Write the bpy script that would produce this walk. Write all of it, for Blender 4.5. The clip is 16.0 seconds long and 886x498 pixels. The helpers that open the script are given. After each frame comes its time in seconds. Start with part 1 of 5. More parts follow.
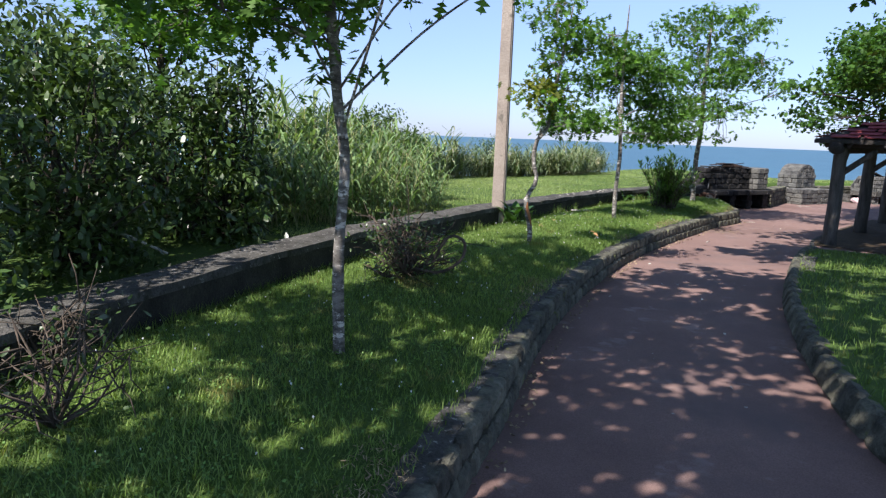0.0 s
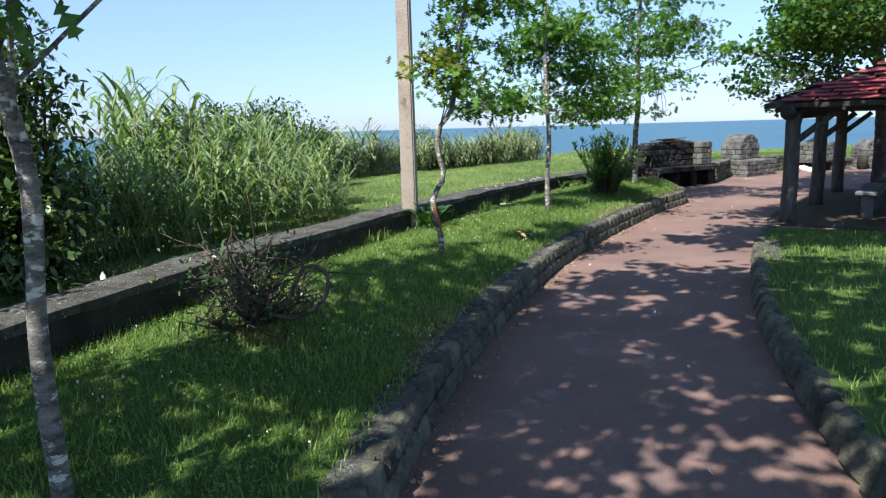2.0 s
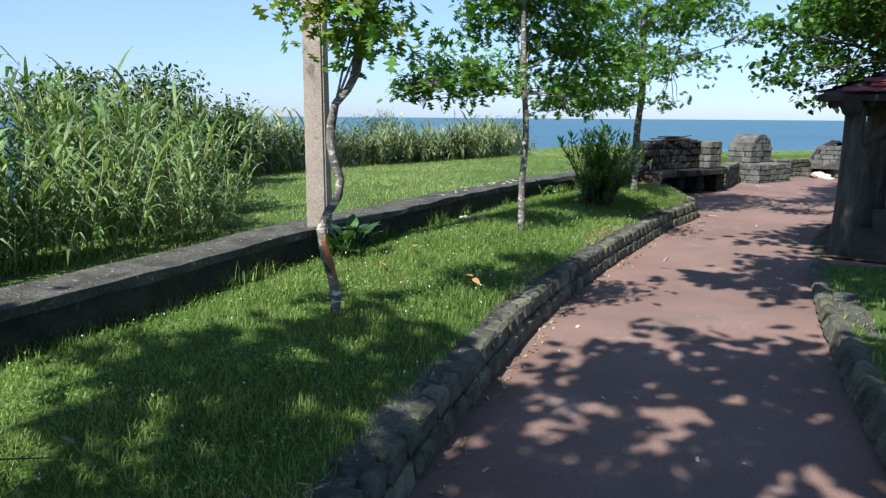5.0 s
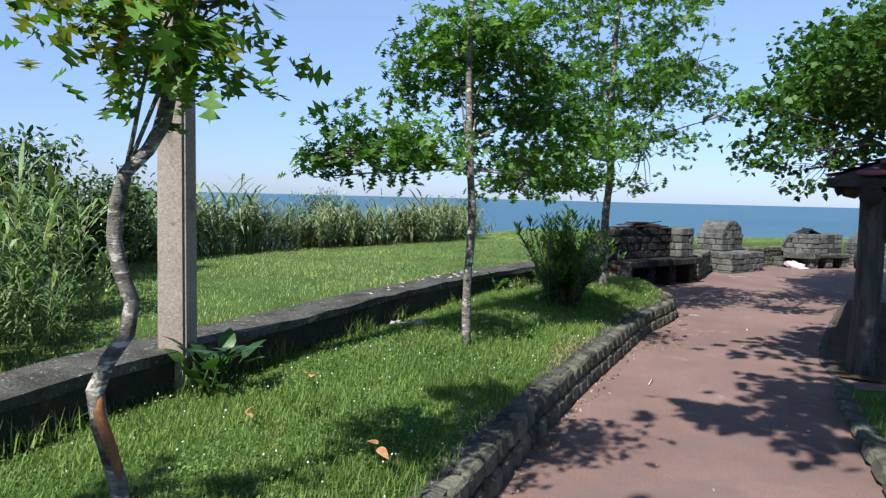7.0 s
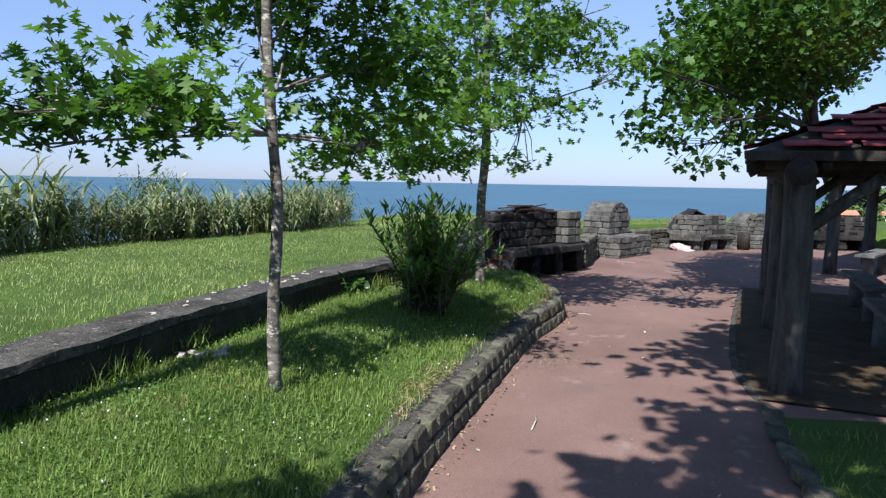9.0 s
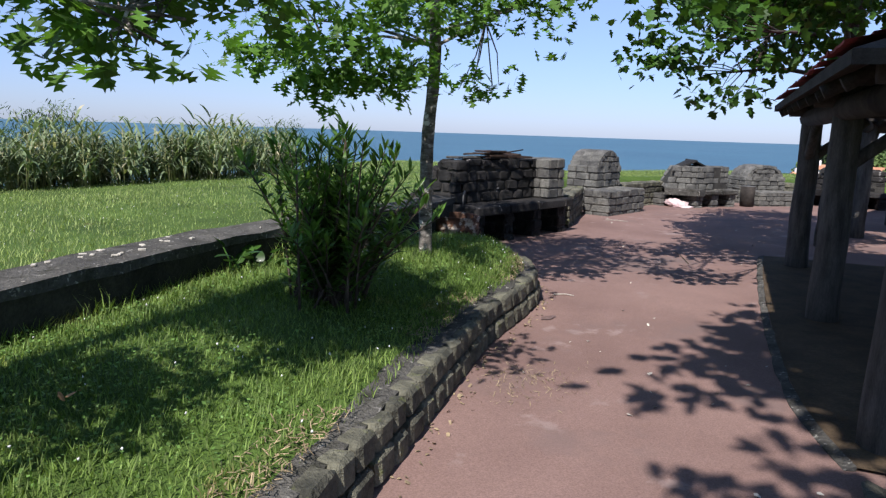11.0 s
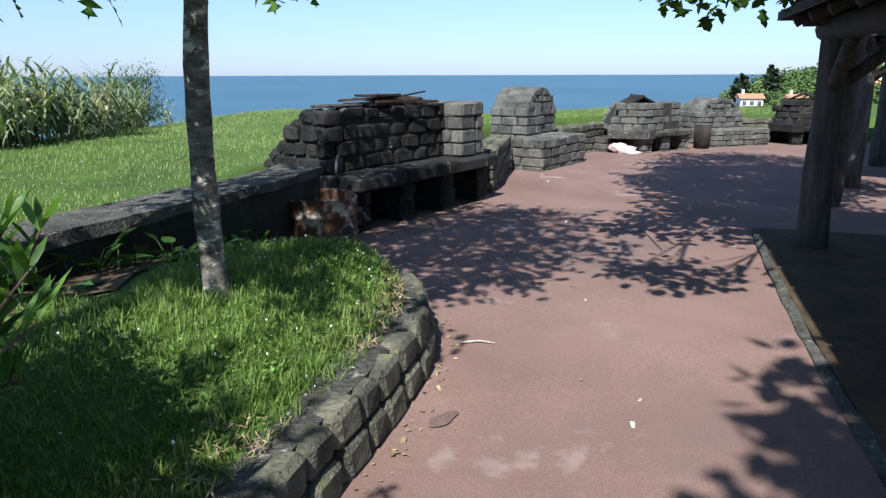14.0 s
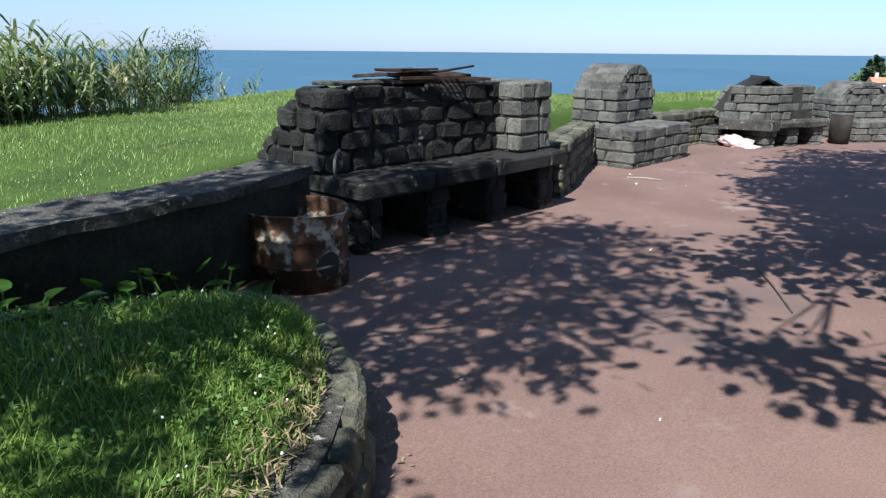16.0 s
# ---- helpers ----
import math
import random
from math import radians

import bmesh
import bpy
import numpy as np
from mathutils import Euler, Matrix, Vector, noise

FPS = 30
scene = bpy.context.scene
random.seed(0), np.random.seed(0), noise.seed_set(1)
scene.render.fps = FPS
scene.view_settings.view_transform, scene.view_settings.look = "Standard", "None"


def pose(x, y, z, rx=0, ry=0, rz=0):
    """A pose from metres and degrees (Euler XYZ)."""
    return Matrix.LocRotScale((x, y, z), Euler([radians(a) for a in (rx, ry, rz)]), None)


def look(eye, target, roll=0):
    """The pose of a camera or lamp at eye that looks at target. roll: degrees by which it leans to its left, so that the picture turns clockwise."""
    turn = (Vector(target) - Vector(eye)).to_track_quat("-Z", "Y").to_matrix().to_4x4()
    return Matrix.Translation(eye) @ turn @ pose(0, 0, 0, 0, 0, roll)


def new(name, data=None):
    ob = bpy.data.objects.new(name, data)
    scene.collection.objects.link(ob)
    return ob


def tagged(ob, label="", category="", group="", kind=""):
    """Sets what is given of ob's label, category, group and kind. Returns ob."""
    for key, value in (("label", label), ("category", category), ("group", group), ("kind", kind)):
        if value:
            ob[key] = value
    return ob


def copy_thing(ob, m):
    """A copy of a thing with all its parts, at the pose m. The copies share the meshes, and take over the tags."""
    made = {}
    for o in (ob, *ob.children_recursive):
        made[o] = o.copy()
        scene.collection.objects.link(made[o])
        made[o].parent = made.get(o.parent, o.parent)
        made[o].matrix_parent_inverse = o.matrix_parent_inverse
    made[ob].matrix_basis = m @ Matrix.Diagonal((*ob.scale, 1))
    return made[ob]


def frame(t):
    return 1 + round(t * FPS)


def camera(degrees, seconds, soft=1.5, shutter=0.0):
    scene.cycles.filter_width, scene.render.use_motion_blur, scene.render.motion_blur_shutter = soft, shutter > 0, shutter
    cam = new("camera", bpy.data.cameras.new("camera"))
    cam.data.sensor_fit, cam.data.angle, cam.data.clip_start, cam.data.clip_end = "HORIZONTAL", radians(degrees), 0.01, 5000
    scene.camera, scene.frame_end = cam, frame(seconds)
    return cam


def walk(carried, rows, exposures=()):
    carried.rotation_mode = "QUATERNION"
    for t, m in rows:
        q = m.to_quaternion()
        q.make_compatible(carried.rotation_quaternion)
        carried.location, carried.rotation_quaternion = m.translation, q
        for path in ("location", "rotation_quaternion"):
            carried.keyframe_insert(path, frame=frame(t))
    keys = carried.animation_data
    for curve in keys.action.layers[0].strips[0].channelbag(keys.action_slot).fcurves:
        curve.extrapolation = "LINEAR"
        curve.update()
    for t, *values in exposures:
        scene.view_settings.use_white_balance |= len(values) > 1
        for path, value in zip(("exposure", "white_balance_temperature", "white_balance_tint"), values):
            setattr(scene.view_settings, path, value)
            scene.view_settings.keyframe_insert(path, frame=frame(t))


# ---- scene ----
import colorsys

# ---------------------------------------------------------------- camera
cam = camera(64.7, 16.0, soft=1.3)
# seconds, x, y, z, yaw, pitch, roll
ROWS = [
    (0.0, 0.004, -0.108, 1.918, 0.10, -9.51, -2.19),
    (0.5, 0.101, 0.438, 1.874, -4.33, -10.19, -0.52),
    (1.0, 0.284, 0.855, 1.827, -2.84, -9.17, 0.04),
    (1.5, 0.403, 1.370, 1.815, -1.24, -11.27, 0.27),
    (2.0, 0.665, 1.703, 1.868, -4.51, -10.07, 1.56),
    (2.5, 0.903, 2.198, 1.831, -3.76, -9.45, -0.88),
    (3.0, 1.020, 2.703, 1.789, -3.40, -10.96, -0.87),
    (3.5, 1.181, 3.095, 1.827, -7.17, -11.23, -0.04),
    (6.0, 1.700, 5.614, 1.788, -4.31, -9.95, -0.81),
    (6.5, 1.878, 5.960, 1.815, -5.39, -5.75, -2.05),
    (7.0, 1.989, 6.482, 1.813, -8.57, -4.50, -1.41),
    (7.5, 2.161, 6.998, 1.786, -13.05, -6.68, 2.46),
    (8.0, 2.477, 7.442, 1.791, -15.08, -6.15, -1.90),
    (8.5, 2.650, 7.802, 1.812, -16.98, -5.47, -1.28),
    (11.0, 3.963, 10.231, 1.641, -18.74, -9.75, -1.85),
    (11.5, 4.238, 10.714, 1.652, -20.16, -11.54, 0.96),
    (12.0, 4.577, 11.171, 1.608, -22.31, -11.33, -3.68),
    (12.5, 4.774, 11.571, 1.632, -24.39, -12.39, -0.29),
    (13.0, 5.017, 11.952, 1.590, -20.79, -12.06, -1.29),
    (13.5, 5.269, 12.367, 1.581, -22.86, -14.11, -1.78),
    (14.0, 5.509, 12.758, 1.579, -24.43, -14.26, 0.16),
    (14.5, 5.831, 13.138, 1.585, -24.38, -15.67, 0.31),
    (15.0, 6.098, 13.491, 1.572, -24.25, -14.08, -0.57),
    (15.5, 6.393, 13.851, 1.512, -20.91, -13.48, 1.62),
    (16.0, 6.662, 14.250, 1.508, -16.15, -16.04, -0.52),
]
EXPOSURES = [(0.0, 0.84, 6300, 17), (1.0, 0.84, 6250, 13), (2.0, 0.95, 6250, 10), (3.5, 0.98, 6250, 8), (6.0, 0.68, 6150, 9), (8.5, 0.61, 6150, 14), (11.0, 0.50, 6250, 17), (12.0, 0.66, 6250, 17), (13.0, 0.75, 6100, 12), (16.0, 0.74, 6050, 9)]
walk(cam, [(t, pose(x, y, z, 90 + pitch, roll, yaw)) for t, x, y, z, yaw, pitch, roll in ROWS], EXPOSURES)

# ---------------------------------------------------------------- light
SUN_EL = radians(50.5)
SUN_H = Vector((-0.68, -0.73, 0)).normalized()
SUN_DIR = SUN_H * math.cos(SUN_EL) + Vector((0, 0, math.sin(SUN_EL)))
world = bpy.data.worlds.new("sky")
scene.world = world
world.use_nodes = True
wn = world.node_tree.nodes
sky = wn.new("ShaderNodeTexSky")
sky.sky_type = 'NISHITA'
sky.sun_disc = False
sky.sun_elevation = SUN_EL
sky.sun_rotation = math.atan2(SUN_H.x, SUN_H.y)
sky.air_density = 1.0
sky.dust_density = 0.1
sky.ozone_density = 3.0
wn["Background"].inputs["Strength"].default_value = 0.10
haze_co = wn.new("ShaderNodeTexCoord")
haze_z = wn.new("ShaderNodeSeparateXYZ")
haze_ramp = wn.new("ShaderNodeValToRGB")
haze_mix = wn.new("ShaderNodeMix")
haze_mix.data_type, haze_mix.blend_type = 'RGBA', 'MULTIPLY'
haze_mix.inputs[0].default_value = 1.0
haze_ramp.color_ramp.elements[0].color = (0.465, 0.585, 0.955, 1)
haze_ramp.color_ramp.elements[1].color = (1.24, 1.14, 1.10, 1)
haze_ramp.color_ramp.elements[1].position = 0.28
wl = world.node_tree.links
wl.new(haze_co.outputs["Generated"], haze_z.inputs[0])
wl.new(haze_z.outputs["Z"], haze_ramp.inputs["Fac"])
wl.new(sky.outputs["Color"], haze_mix.inputs[6])
wl.new(haze_ramp.outputs["Color"], haze_mix.inputs[7])
wl.new(haze_mix.outputs[2], wn["Background"].inputs["Color"])
sun_data = bpy.data.lights.new("sun", 'SUN')
sun_data.energy = 5.0
sun_data.angle = radians(0.6)
sun_data.color = (1.0, 0.95, 0.86)
sun = new("sun", sun_data)
sun.matrix_world = look(SUN_DIR * 60, (0, 0, 0))


# ---------------------------------------------------------------- materials
def nodes_of(name):
    m = bpy.data.materials.new(name)
    m.use_nodes = True
    nt = m.node_tree
    return m, nt, nt.nodes, nt.links, nt.nodes["Principled BSDF"]


def noise_node(nt, scale, detail=4.0, rough=0.6, vec=None):
    n = nt.nodes.new("ShaderNodeTexNoise")
    n.inputs["Scale"].default_value = scale
    n.inputs["Detail"].default_value = detail
    n.inputs["Roughness"].default_value = rough
    if vec is not None:
        nt.links.new(vec, n.inputs["Vector"])
    return n


def ramp_node(nt, fac, stops):
    r = nt.nodes.new("ShaderNodeValToRGB")
    while len(r.color_ramp.elements) < len(stops):
        r.color_ramp.elements.new(0.5)
    for e, (p, c) in zip(r.color_ramp.elements, stops):
        e.position = p
        e.color = (*c, 1)
    nt.links.new(fac, r.inputs["Fac"])
    return r


def mix_node(nt, fac, a, b, mode='MIX'):
    m = nt.nodes.new("ShaderNodeMix")
    m.data_type = 'RGBA'
    m.blend_type = mode
    for sock, val in ((m.inputs[0], fac), (m.inputs[6], a), (m.inputs[7], b)):
        if isinstance(val, (int, float)):
            sock.default_value = val
        elif isinstance(val, tuple):
            sock.default_value = (*val, 1)
        else:
            nt.links.new(val, sock)
    return m.outputs[2]


def surface(name, dark, light, scale=3.0, grain=60.0, rough=0.85, bump=0.4, depth=0.01, spots=None, spot_scale=8.0,
            spot_at=0.62, vary=0.0, island=0.0, metal=0.0, through_light=0.0, spot2=None, spec=0.3, stretch=None):
    """Two scales of colour, grain relief, optional stains and a change from piece to piece."""
    m, nt, ns, ln, bs = nodes_of(name)
    geo = ns.new("ShaderNodeNewGeometry")
    pos = geo.outputs["Position"]
    if stretch:
        mp = ns.new("ShaderNodeMapping")
        mp.inputs["Scale"].default_value = stretch
        ln.new(pos, mp.inputs["Vector"])
        pos = mp.outputs["Vector"]
    big = noise_node(nt, scale, 5.0, 0.6, pos)
    fine = noise_node(nt, grain, 3.0, 0.7, pos)
    col = ramp_node(nt, big.outputs["Fac"], [(0.32, dark), (0.68, light)]).outputs["Color"]
    g = ramp_node(nt, fine.outputs["Fac"], [(0.3, (0.62, 0.62, 0.62)), (0.7, (1.3, 1.3, 1.3))]).outputs["Color"]
    col = mix_node(nt, 0.8, col, g, 'MULTIPLY')
    if spots:
        sp = noise_node(nt, spot_scale, 6.0, 0.65, pos)
        f = ramp_node(nt, sp.outputs["Fac"], [(spot_at, (0, 0, 0)), (spot_at + 0.07, (1, 1, 1))]).outputs["Color"]
        col = mix_node(nt, f, col, spots)
    if spot2:
        sp = noise_node(nt, spot_scale * 0.33, 5.0, 0.6, pos)
        f = ramp_node(nt, sp.outputs["Fac"], [(0.55, (0, 0, 0)), (0.68, (1, 1, 1))]).outputs["Color"]
        col = mix_node(nt, f, col, spot2)
    for amount, out in ((vary, None), (island, geo.outputs["Random Per Island"])):
        if amount:
            if out is None:
                out = ns.new("ShaderNodeObjectInfo").outputs["Random"]
            lo, hi = 1 - amount, 1 + amount
            v = ramp_node(nt, out, [(0.0, (lo, lo, lo)), (1.0, (hi, hi, hi * 0.95))]).outputs["Color"]
            col = mix_node(nt, 1.0, col, v, 'MULTIPLY')
    ln.new(col, bs.inputs["Base Color"])
    bs.inputs["Roughness"].default_value = rough
    bs.inputs["Metallic"].default_value = metal
    bs.inputs["Specular IOR Level"].default_value = spec
    if bump:
        b = ns.new("ShaderNodeBump")
        b.inputs["Strength"].default_value = bump
        b.inputs["Distance"].default_value = depth
        ln.new(fine.outputs["Fac"], b.inputs["Height"])
        ln.new(b.outputs["Normal"], bs.inputs["Normal"])
    if through_light:
        tr = ns.new("ShaderNodeBsdfTranslucent")
        bright = mix_node(nt, 1.0, col, (1.5, 1.6, 0.7), 'MULTIPLY')
        ln.new(bright, tr.inputs["Color"])
        mx = ns.new("ShaderNodeMixShader")
        mx.inputs["Fac"].default_value = through_light
        ln.new(bs.outputs["BSDF"], mx.inputs[1])
        ln.new(tr.outputs["BSDF"], mx.inputs[2])
        ln.new(mx.outputs["Shader"], ns["Material Output"].inputs["Surface"])
    return m


M_PATH = surface("red_asphalt", (0.170, 0.107, 0.091), (0.240, 0.156, 0.133), 0.8, 110, 0.9, 0.5, 0.005, (0.262, 0.192, 0.172), 2.2, 0.60, spot2=(0.158, 0.113, 0.102))
M_SOIL = surface("soil", (0.05, 0.035, 0.02), (0.10, 0.07, 0.04), 4, 50, 0.95, 0.6, 0.02)
M_TURF = surface("turf", (0.045, 0.085, 0.014), (0.085, 0.15, 0.025), 1.2, 45, 0.95, 0.8, 0.03, (0.12, 0.10, 0.04), 2.5, 0.66)
M_GRASS = surface("grass_blade", (0.105, 0.175, 0.036), (0.205, 0.29, 0.076), 0.8, 30, 0.6, 0, island=0.45, through_light=0.3, spots=(0.21, 0.20, 0.07), spot_scale=1.6, spot_at=0.58)
M_MEADOW = surface("meadow_blade", (0.20, 0.27, 0.085), (0.34, 0.41, 0.16), 0.35, 20, 0.6, 0, island=0.45, through_light=0.3, spots=(0.25, 0.23, 0.09), spot_scale=0.9, spot_at=0.62)
M_CLOVER = surface("clover_leaf", (0.078, 0.162, 0.034), (0.185, 0.315, 0.085), 1.5, 30, 0.55, 0, island=0.4, through_light=0.25)
M_LAND = surface("hillside", (0.05, 0.085, 0.018), (0.10, 0.15, 0.035), 0.05, 1.5, 0.95, 0.3, 0.2, (0.15, 0.16, 0.06), 0.06, 0.6)
M_BASALT = surface("basalt", (0.070, 0.070, 0.068), (0.175, 0.172, 0.160), 5, 45, 0.92, 0.9, 0.02, (0.30, 0.29, 0.25), 9, 0.66, vary=0.28)
M_SOOT = surface("sooty_basalt", (0.010, 0.010, 0.010), (0.036, 0.034, 0.034), 3.2, 45, 0.85, 0.9, 0.02, (0.24, 0.23, 0.23), 5.0, 0.63, vary=0.35)
M_KERB = surface("kerb_stone", (0.052, 0.053, 0.042), (0.175, 0.17, 0.128), 6, 40, 0.92, 1.0, 0.02, (0.14, 0.155, 0.065), 7, 0.6, vary=0.3)
M_MORTAR = surface("dark_mortar", (0.025, 0.024, 0.022), (0.06, 0.057, 0.05), 6, 60, 0.95, 0.6, 0.01)
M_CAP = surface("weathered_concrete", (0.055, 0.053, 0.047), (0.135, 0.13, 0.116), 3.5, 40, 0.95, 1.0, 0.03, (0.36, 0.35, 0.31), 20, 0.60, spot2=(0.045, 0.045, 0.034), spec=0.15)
M_WALL = surface("dark_wall", (0.018, 0.018, 0.014), (0.055, 0.052, 0.040), 3, 40, 0.95, 0.9, 0.02, (0.10, 0.09, 0.05), 7, 0.66)
M_POLE = surface("pole_concrete", (0.27, 0.225, 0.19), (0.40, 0.34, 0.285), 1.5, 55, 0.9, 0.6, 0.008, (0.17, 0.15, 0.125), 5, 0.60)
M_BARK = surface("grey_bark", (0.06, 0.054, 0.045), (0.30, 0.275, 0.24), 11, 70, 0.92, 0.9, 0.012, (0.66, 0.63, 0.56), 12, 0.55, stretch=(1, 1, 2.2))
M_BARKD = surface("dark_bark", (0.035, 0.028, 0.022), (0.09, 0.075, 0.06), 8, 60, 0.92, 0.9, 0.012, (0.20, 0.19, 0.17), 9, 0.66)
M_WOUND = surface("bare_wood", (0.22, 0.08, 0.03), (0.38, 0.17, 0.07), 12, 60, 0.8, 0.6, 0.006)
M_OAK = surface("oak_leaf", (0.058, 0.135, 0.024), (0.125, 0.25, 0.044), 1.2, 15, 0.5, 0, island=0.45, through_light=0.38)
M_OAKY = surface("young_oak_leaf", (0.10, 0.15, 0.02), (0.20, 0.22, 0.035), 2.5, 15, 0.5, 0, island=0.5, through_light=0.34, spots=(0.22, 0.10, 0.03), spot_scale=6, spot_at=0.62)
M_PLANE = surface("plane_leaf", (0.030, 0.085, 0.015), (0.07, 0.155, 0.025), 1.0, 15, 0.5, 0, island=0.4, through_light=0.3)
M_OLEAN = surface("oleander_leaf", (0.060, 0.135, 0.030), (0.135, 0.245, 0.055), 3, 15, 0.42, 0, island=0.45, through_light=0.35)
M_SHRUB = surface("shrub_leaf", (0.034, 0.070, 0.020), (0.085, 0.140, 0.042), 1.5, 15, 0.36, 0, island=0.5, through_light=0.22, spots=(0.17, 0.19, 0.075), spot_scale=3, spot_at=0.64, spec=0.5)
M_REED = surface("reed_leaf", (0.10, 0.18, 0.07), (0.24, 0.33, 0.155), 1.5, 15, 0.45, 0, island=0.55, through_light=0.30, spots=(0.40, 0.42, 0.27), spot_scale=2.5, spot_at=0.62)
M_REEDF = surface("far_reed_leaf", (0.10, 0.15, 0.075), (0.25, 0.31, 0.18), 0.6, 8, 0.6, 0, island=0.4, through_light=0.2, spots=(0.46, 0.42, 0.30), spot_scale=2.0, spot_at=0.57)
M_CANE = surface("reed_cane", (0.20, 0.22, 0.09), (0.36, 0.34, 0.17), 4, 20, 0.6, 0, island=0.3)
M_ARUM = surface("broad_leaf", (0.028, 0.075, 0.016), (0.065, 0.145, 0.028), 3, 15, 0.4, 0, island=0.35, through_light=0.25)
M_TWIG = surface("dry_twig", (0.05, 0.04, 0.03), (0.13, 0.10, 0.075), 6, 40, 0.9, 0.4, 0.004)
M_POST = surface("weathered_post", (0.045, 0.042, 0.038), (0.13, 0.122, 0.11), 5, 60, 0.9, 0.8, 0.01, (0.30, 0.31, 0.12), 4.0, 0.69, stretch=(3, 3, 0.5))
M_BEAM = surface("dark_beam", (0.022, 0.019, 0.017), (0.065, 0.056, 0.048), 4, 60, 0.9, 0.6, 0.008)
M_TILE = surface("red_roof_tile", (0.18, 0.030, 0.036), (0.34, 0.068, 0.075), 3, 40, 0.75, 0.5, 0.006, (0.10, 0.06, 0.05), 6, 0.62, vary=0.3)
M_RUST = surface("rusty_drum", (0.045, 0.022, 0.014), (0.15, 0.075, 0.045), 5, 50, 0.8, 0.6, 0.006, (0.46, 0.40, 0.32), 5.5, 0.53)
M_IRON = surface("rusty_iron", (0.03, 0.02, 0.016), (0.08, 0.05, 0.035), 12, 60, 0.75, 0.5, 0.004)
M_CLOTH = surface("white_cloth", (0.60, 0.42, 0.42), (0.76, 0.61, 0.61), 8, 40, 0.9, 0.3, 0.006, (0.62, 0.28, 0.28), 7, 0.64)
M_PALE = surface("pale_litter", (0.34, 0.32, 0.28), (0.58, 0.55, 0.49), 20, 60, 0.9, 0.2, 0.002, island=0.3)
M_STRAW = surface("straw", (0.22, 0.165, 0.10), (0.38, 0.30, 0.19), 10, 50, 0.9, 0.2, 0.003, island=0.4)
M_DRYLEAF = surface("dry_leaf", (0.30, 0.15, 0.06), (0.50, 0.30, 0.14), 10, 50, 0.85, 0.2, 0.003, island=0.4)
M_FLOWER = surface("clover_flower", (0.70, 0.70, 0.66), (0.85, 0.85, 0.82), 20, 50, 0.8, 0)
M_YELLOW = surface("yellow_flower", (0.75, 0.55, 0.03), (0.85, 0.68, 0.06), 20, 50, 0.8, 0)
M_WHITE = surface("white_render", (0.74, 0.72, 0.68), (0.83, 0.82, 0.78), 0.8, 8, 0.85, 0.2, 0.01)
M_ROOF = surface("terracotta", (0.38, 0.17, 0.10), (0.52, 0.27, 0.17), 1.5, 10, 0.85, 0.4, 0.02, vary=0.2)
M_GLASSD = surface("dark_window", (0.10, 0.105, 0.11), (0.15, 0.155, 0.16), 1, 5, 0.2, 0)
M_WOODS = surface("far_foliage", (0.050, 0.095, 0.026), (0.12, 0.175, 0.05), 0.15, 2.0, 0.8, 0, island=0.35)
M_CONIF = surface("conifer_foliage", (0.025, 0.045, 0.022), (0.05, 0.075, 0.035), 0.3, 2.0, 0.8, 0, island=0.4)
M_STAIN = surface("damp_stain", (0.13, 0.085, 0.075), (0.17, 0.115, 0.102), 4, 80, 0.7, 0.3, 0.004)
M_TABLE = surface("table_concrete", (0.10, 0.10, 0.098), (0.19, 0.19, 0.185), 4, 50, 0.9, 0.5, 0.006, (0.32, 0.32, 0.30), 6, 0.64)


def sea_material():
    m, nt, ns, ln, bs = nodes_of("sea_water")
    geo = ns.new("ShaderNodeNewGeometry")
    big = noise_node(nt, 0.004, 4, 0.6, geo.outputs["Position"])
    col = ramp_node(nt, big.outputs["Fac"], [(0.35, (0.034, 0.100, 0.150)), (0.65, (0.045, 0.125, 0.180))]).outputs["Color"]
    ln.new(col, bs.inputs["Base Color"])
    bs.inputs["Roughness"].default_value = 0.45
    wv = noise_node(nt, 0.25, 5, 0.65, geo.outputs["Position"])
    b = ns.new("ShaderNodeBump")
    b.inputs["Strength"].default_value = 0.8
    b.inputs["Distance"].default_value = 0.9
    ln.new(wv.outputs["Fac"], b.inputs["Height"])
    ln.new(b.outputs["Normal"], bs.inputs["Normal"])
    return m


M_SEA = sea_material()


# ---------------------------------------------------------------- mesh helpers
rng = np.random.default_rng(7)


def mesh_object(name, verts, faces, material, parent=None, smooth=False, label=""):
    me = bpy.data.meshes.new(name)
    me.from_pydata([tuple(v) for v in verts], [], [tuple(f) for f in faces])
    me.materials.append(material)
    if smooth:
        me.polygons.foreach_set("use_smooth", [True] * len(me.polygons))
    me.update()
    ob = new(name, me)
    if parent is not None:
        ob.parent = parent
    if label:
        ob["label"] = label
    return ob


def tri_object(name, verts, tris, material, parent=None, smooth=False):
    """A large mesh from arrays of places and triangles."""
    verts, tris = np.asarray(verts, np.float32), np.asarray(tris, np.int32)
    me = bpy.data.meshes.new(name)
    me.vertices.add(len(verts))
    me.vertices.foreach_set("co", verts.ravel())
    me.loops.add(tris.size)
    me.loops.foreach_set("vertex_index", tris.ravel())
    me.polygons.add(len(tris))
    me.polygons.foreach_set("loop_start", np.arange(0, tris.size, 3, dtype=np.int32))
    me.polygons.foreach_set("loop_total", np.full(len(tris), 3, np.int32))
    me.materials.append(material)
    me.update(calc_edges=True)
    if smooth:
        me.polygons.foreach_set("use_smooth", np.ones(len(tris), bool))
    ob = new(name, me)
    if parent is not None:
        ob.parent = parent
    return ob


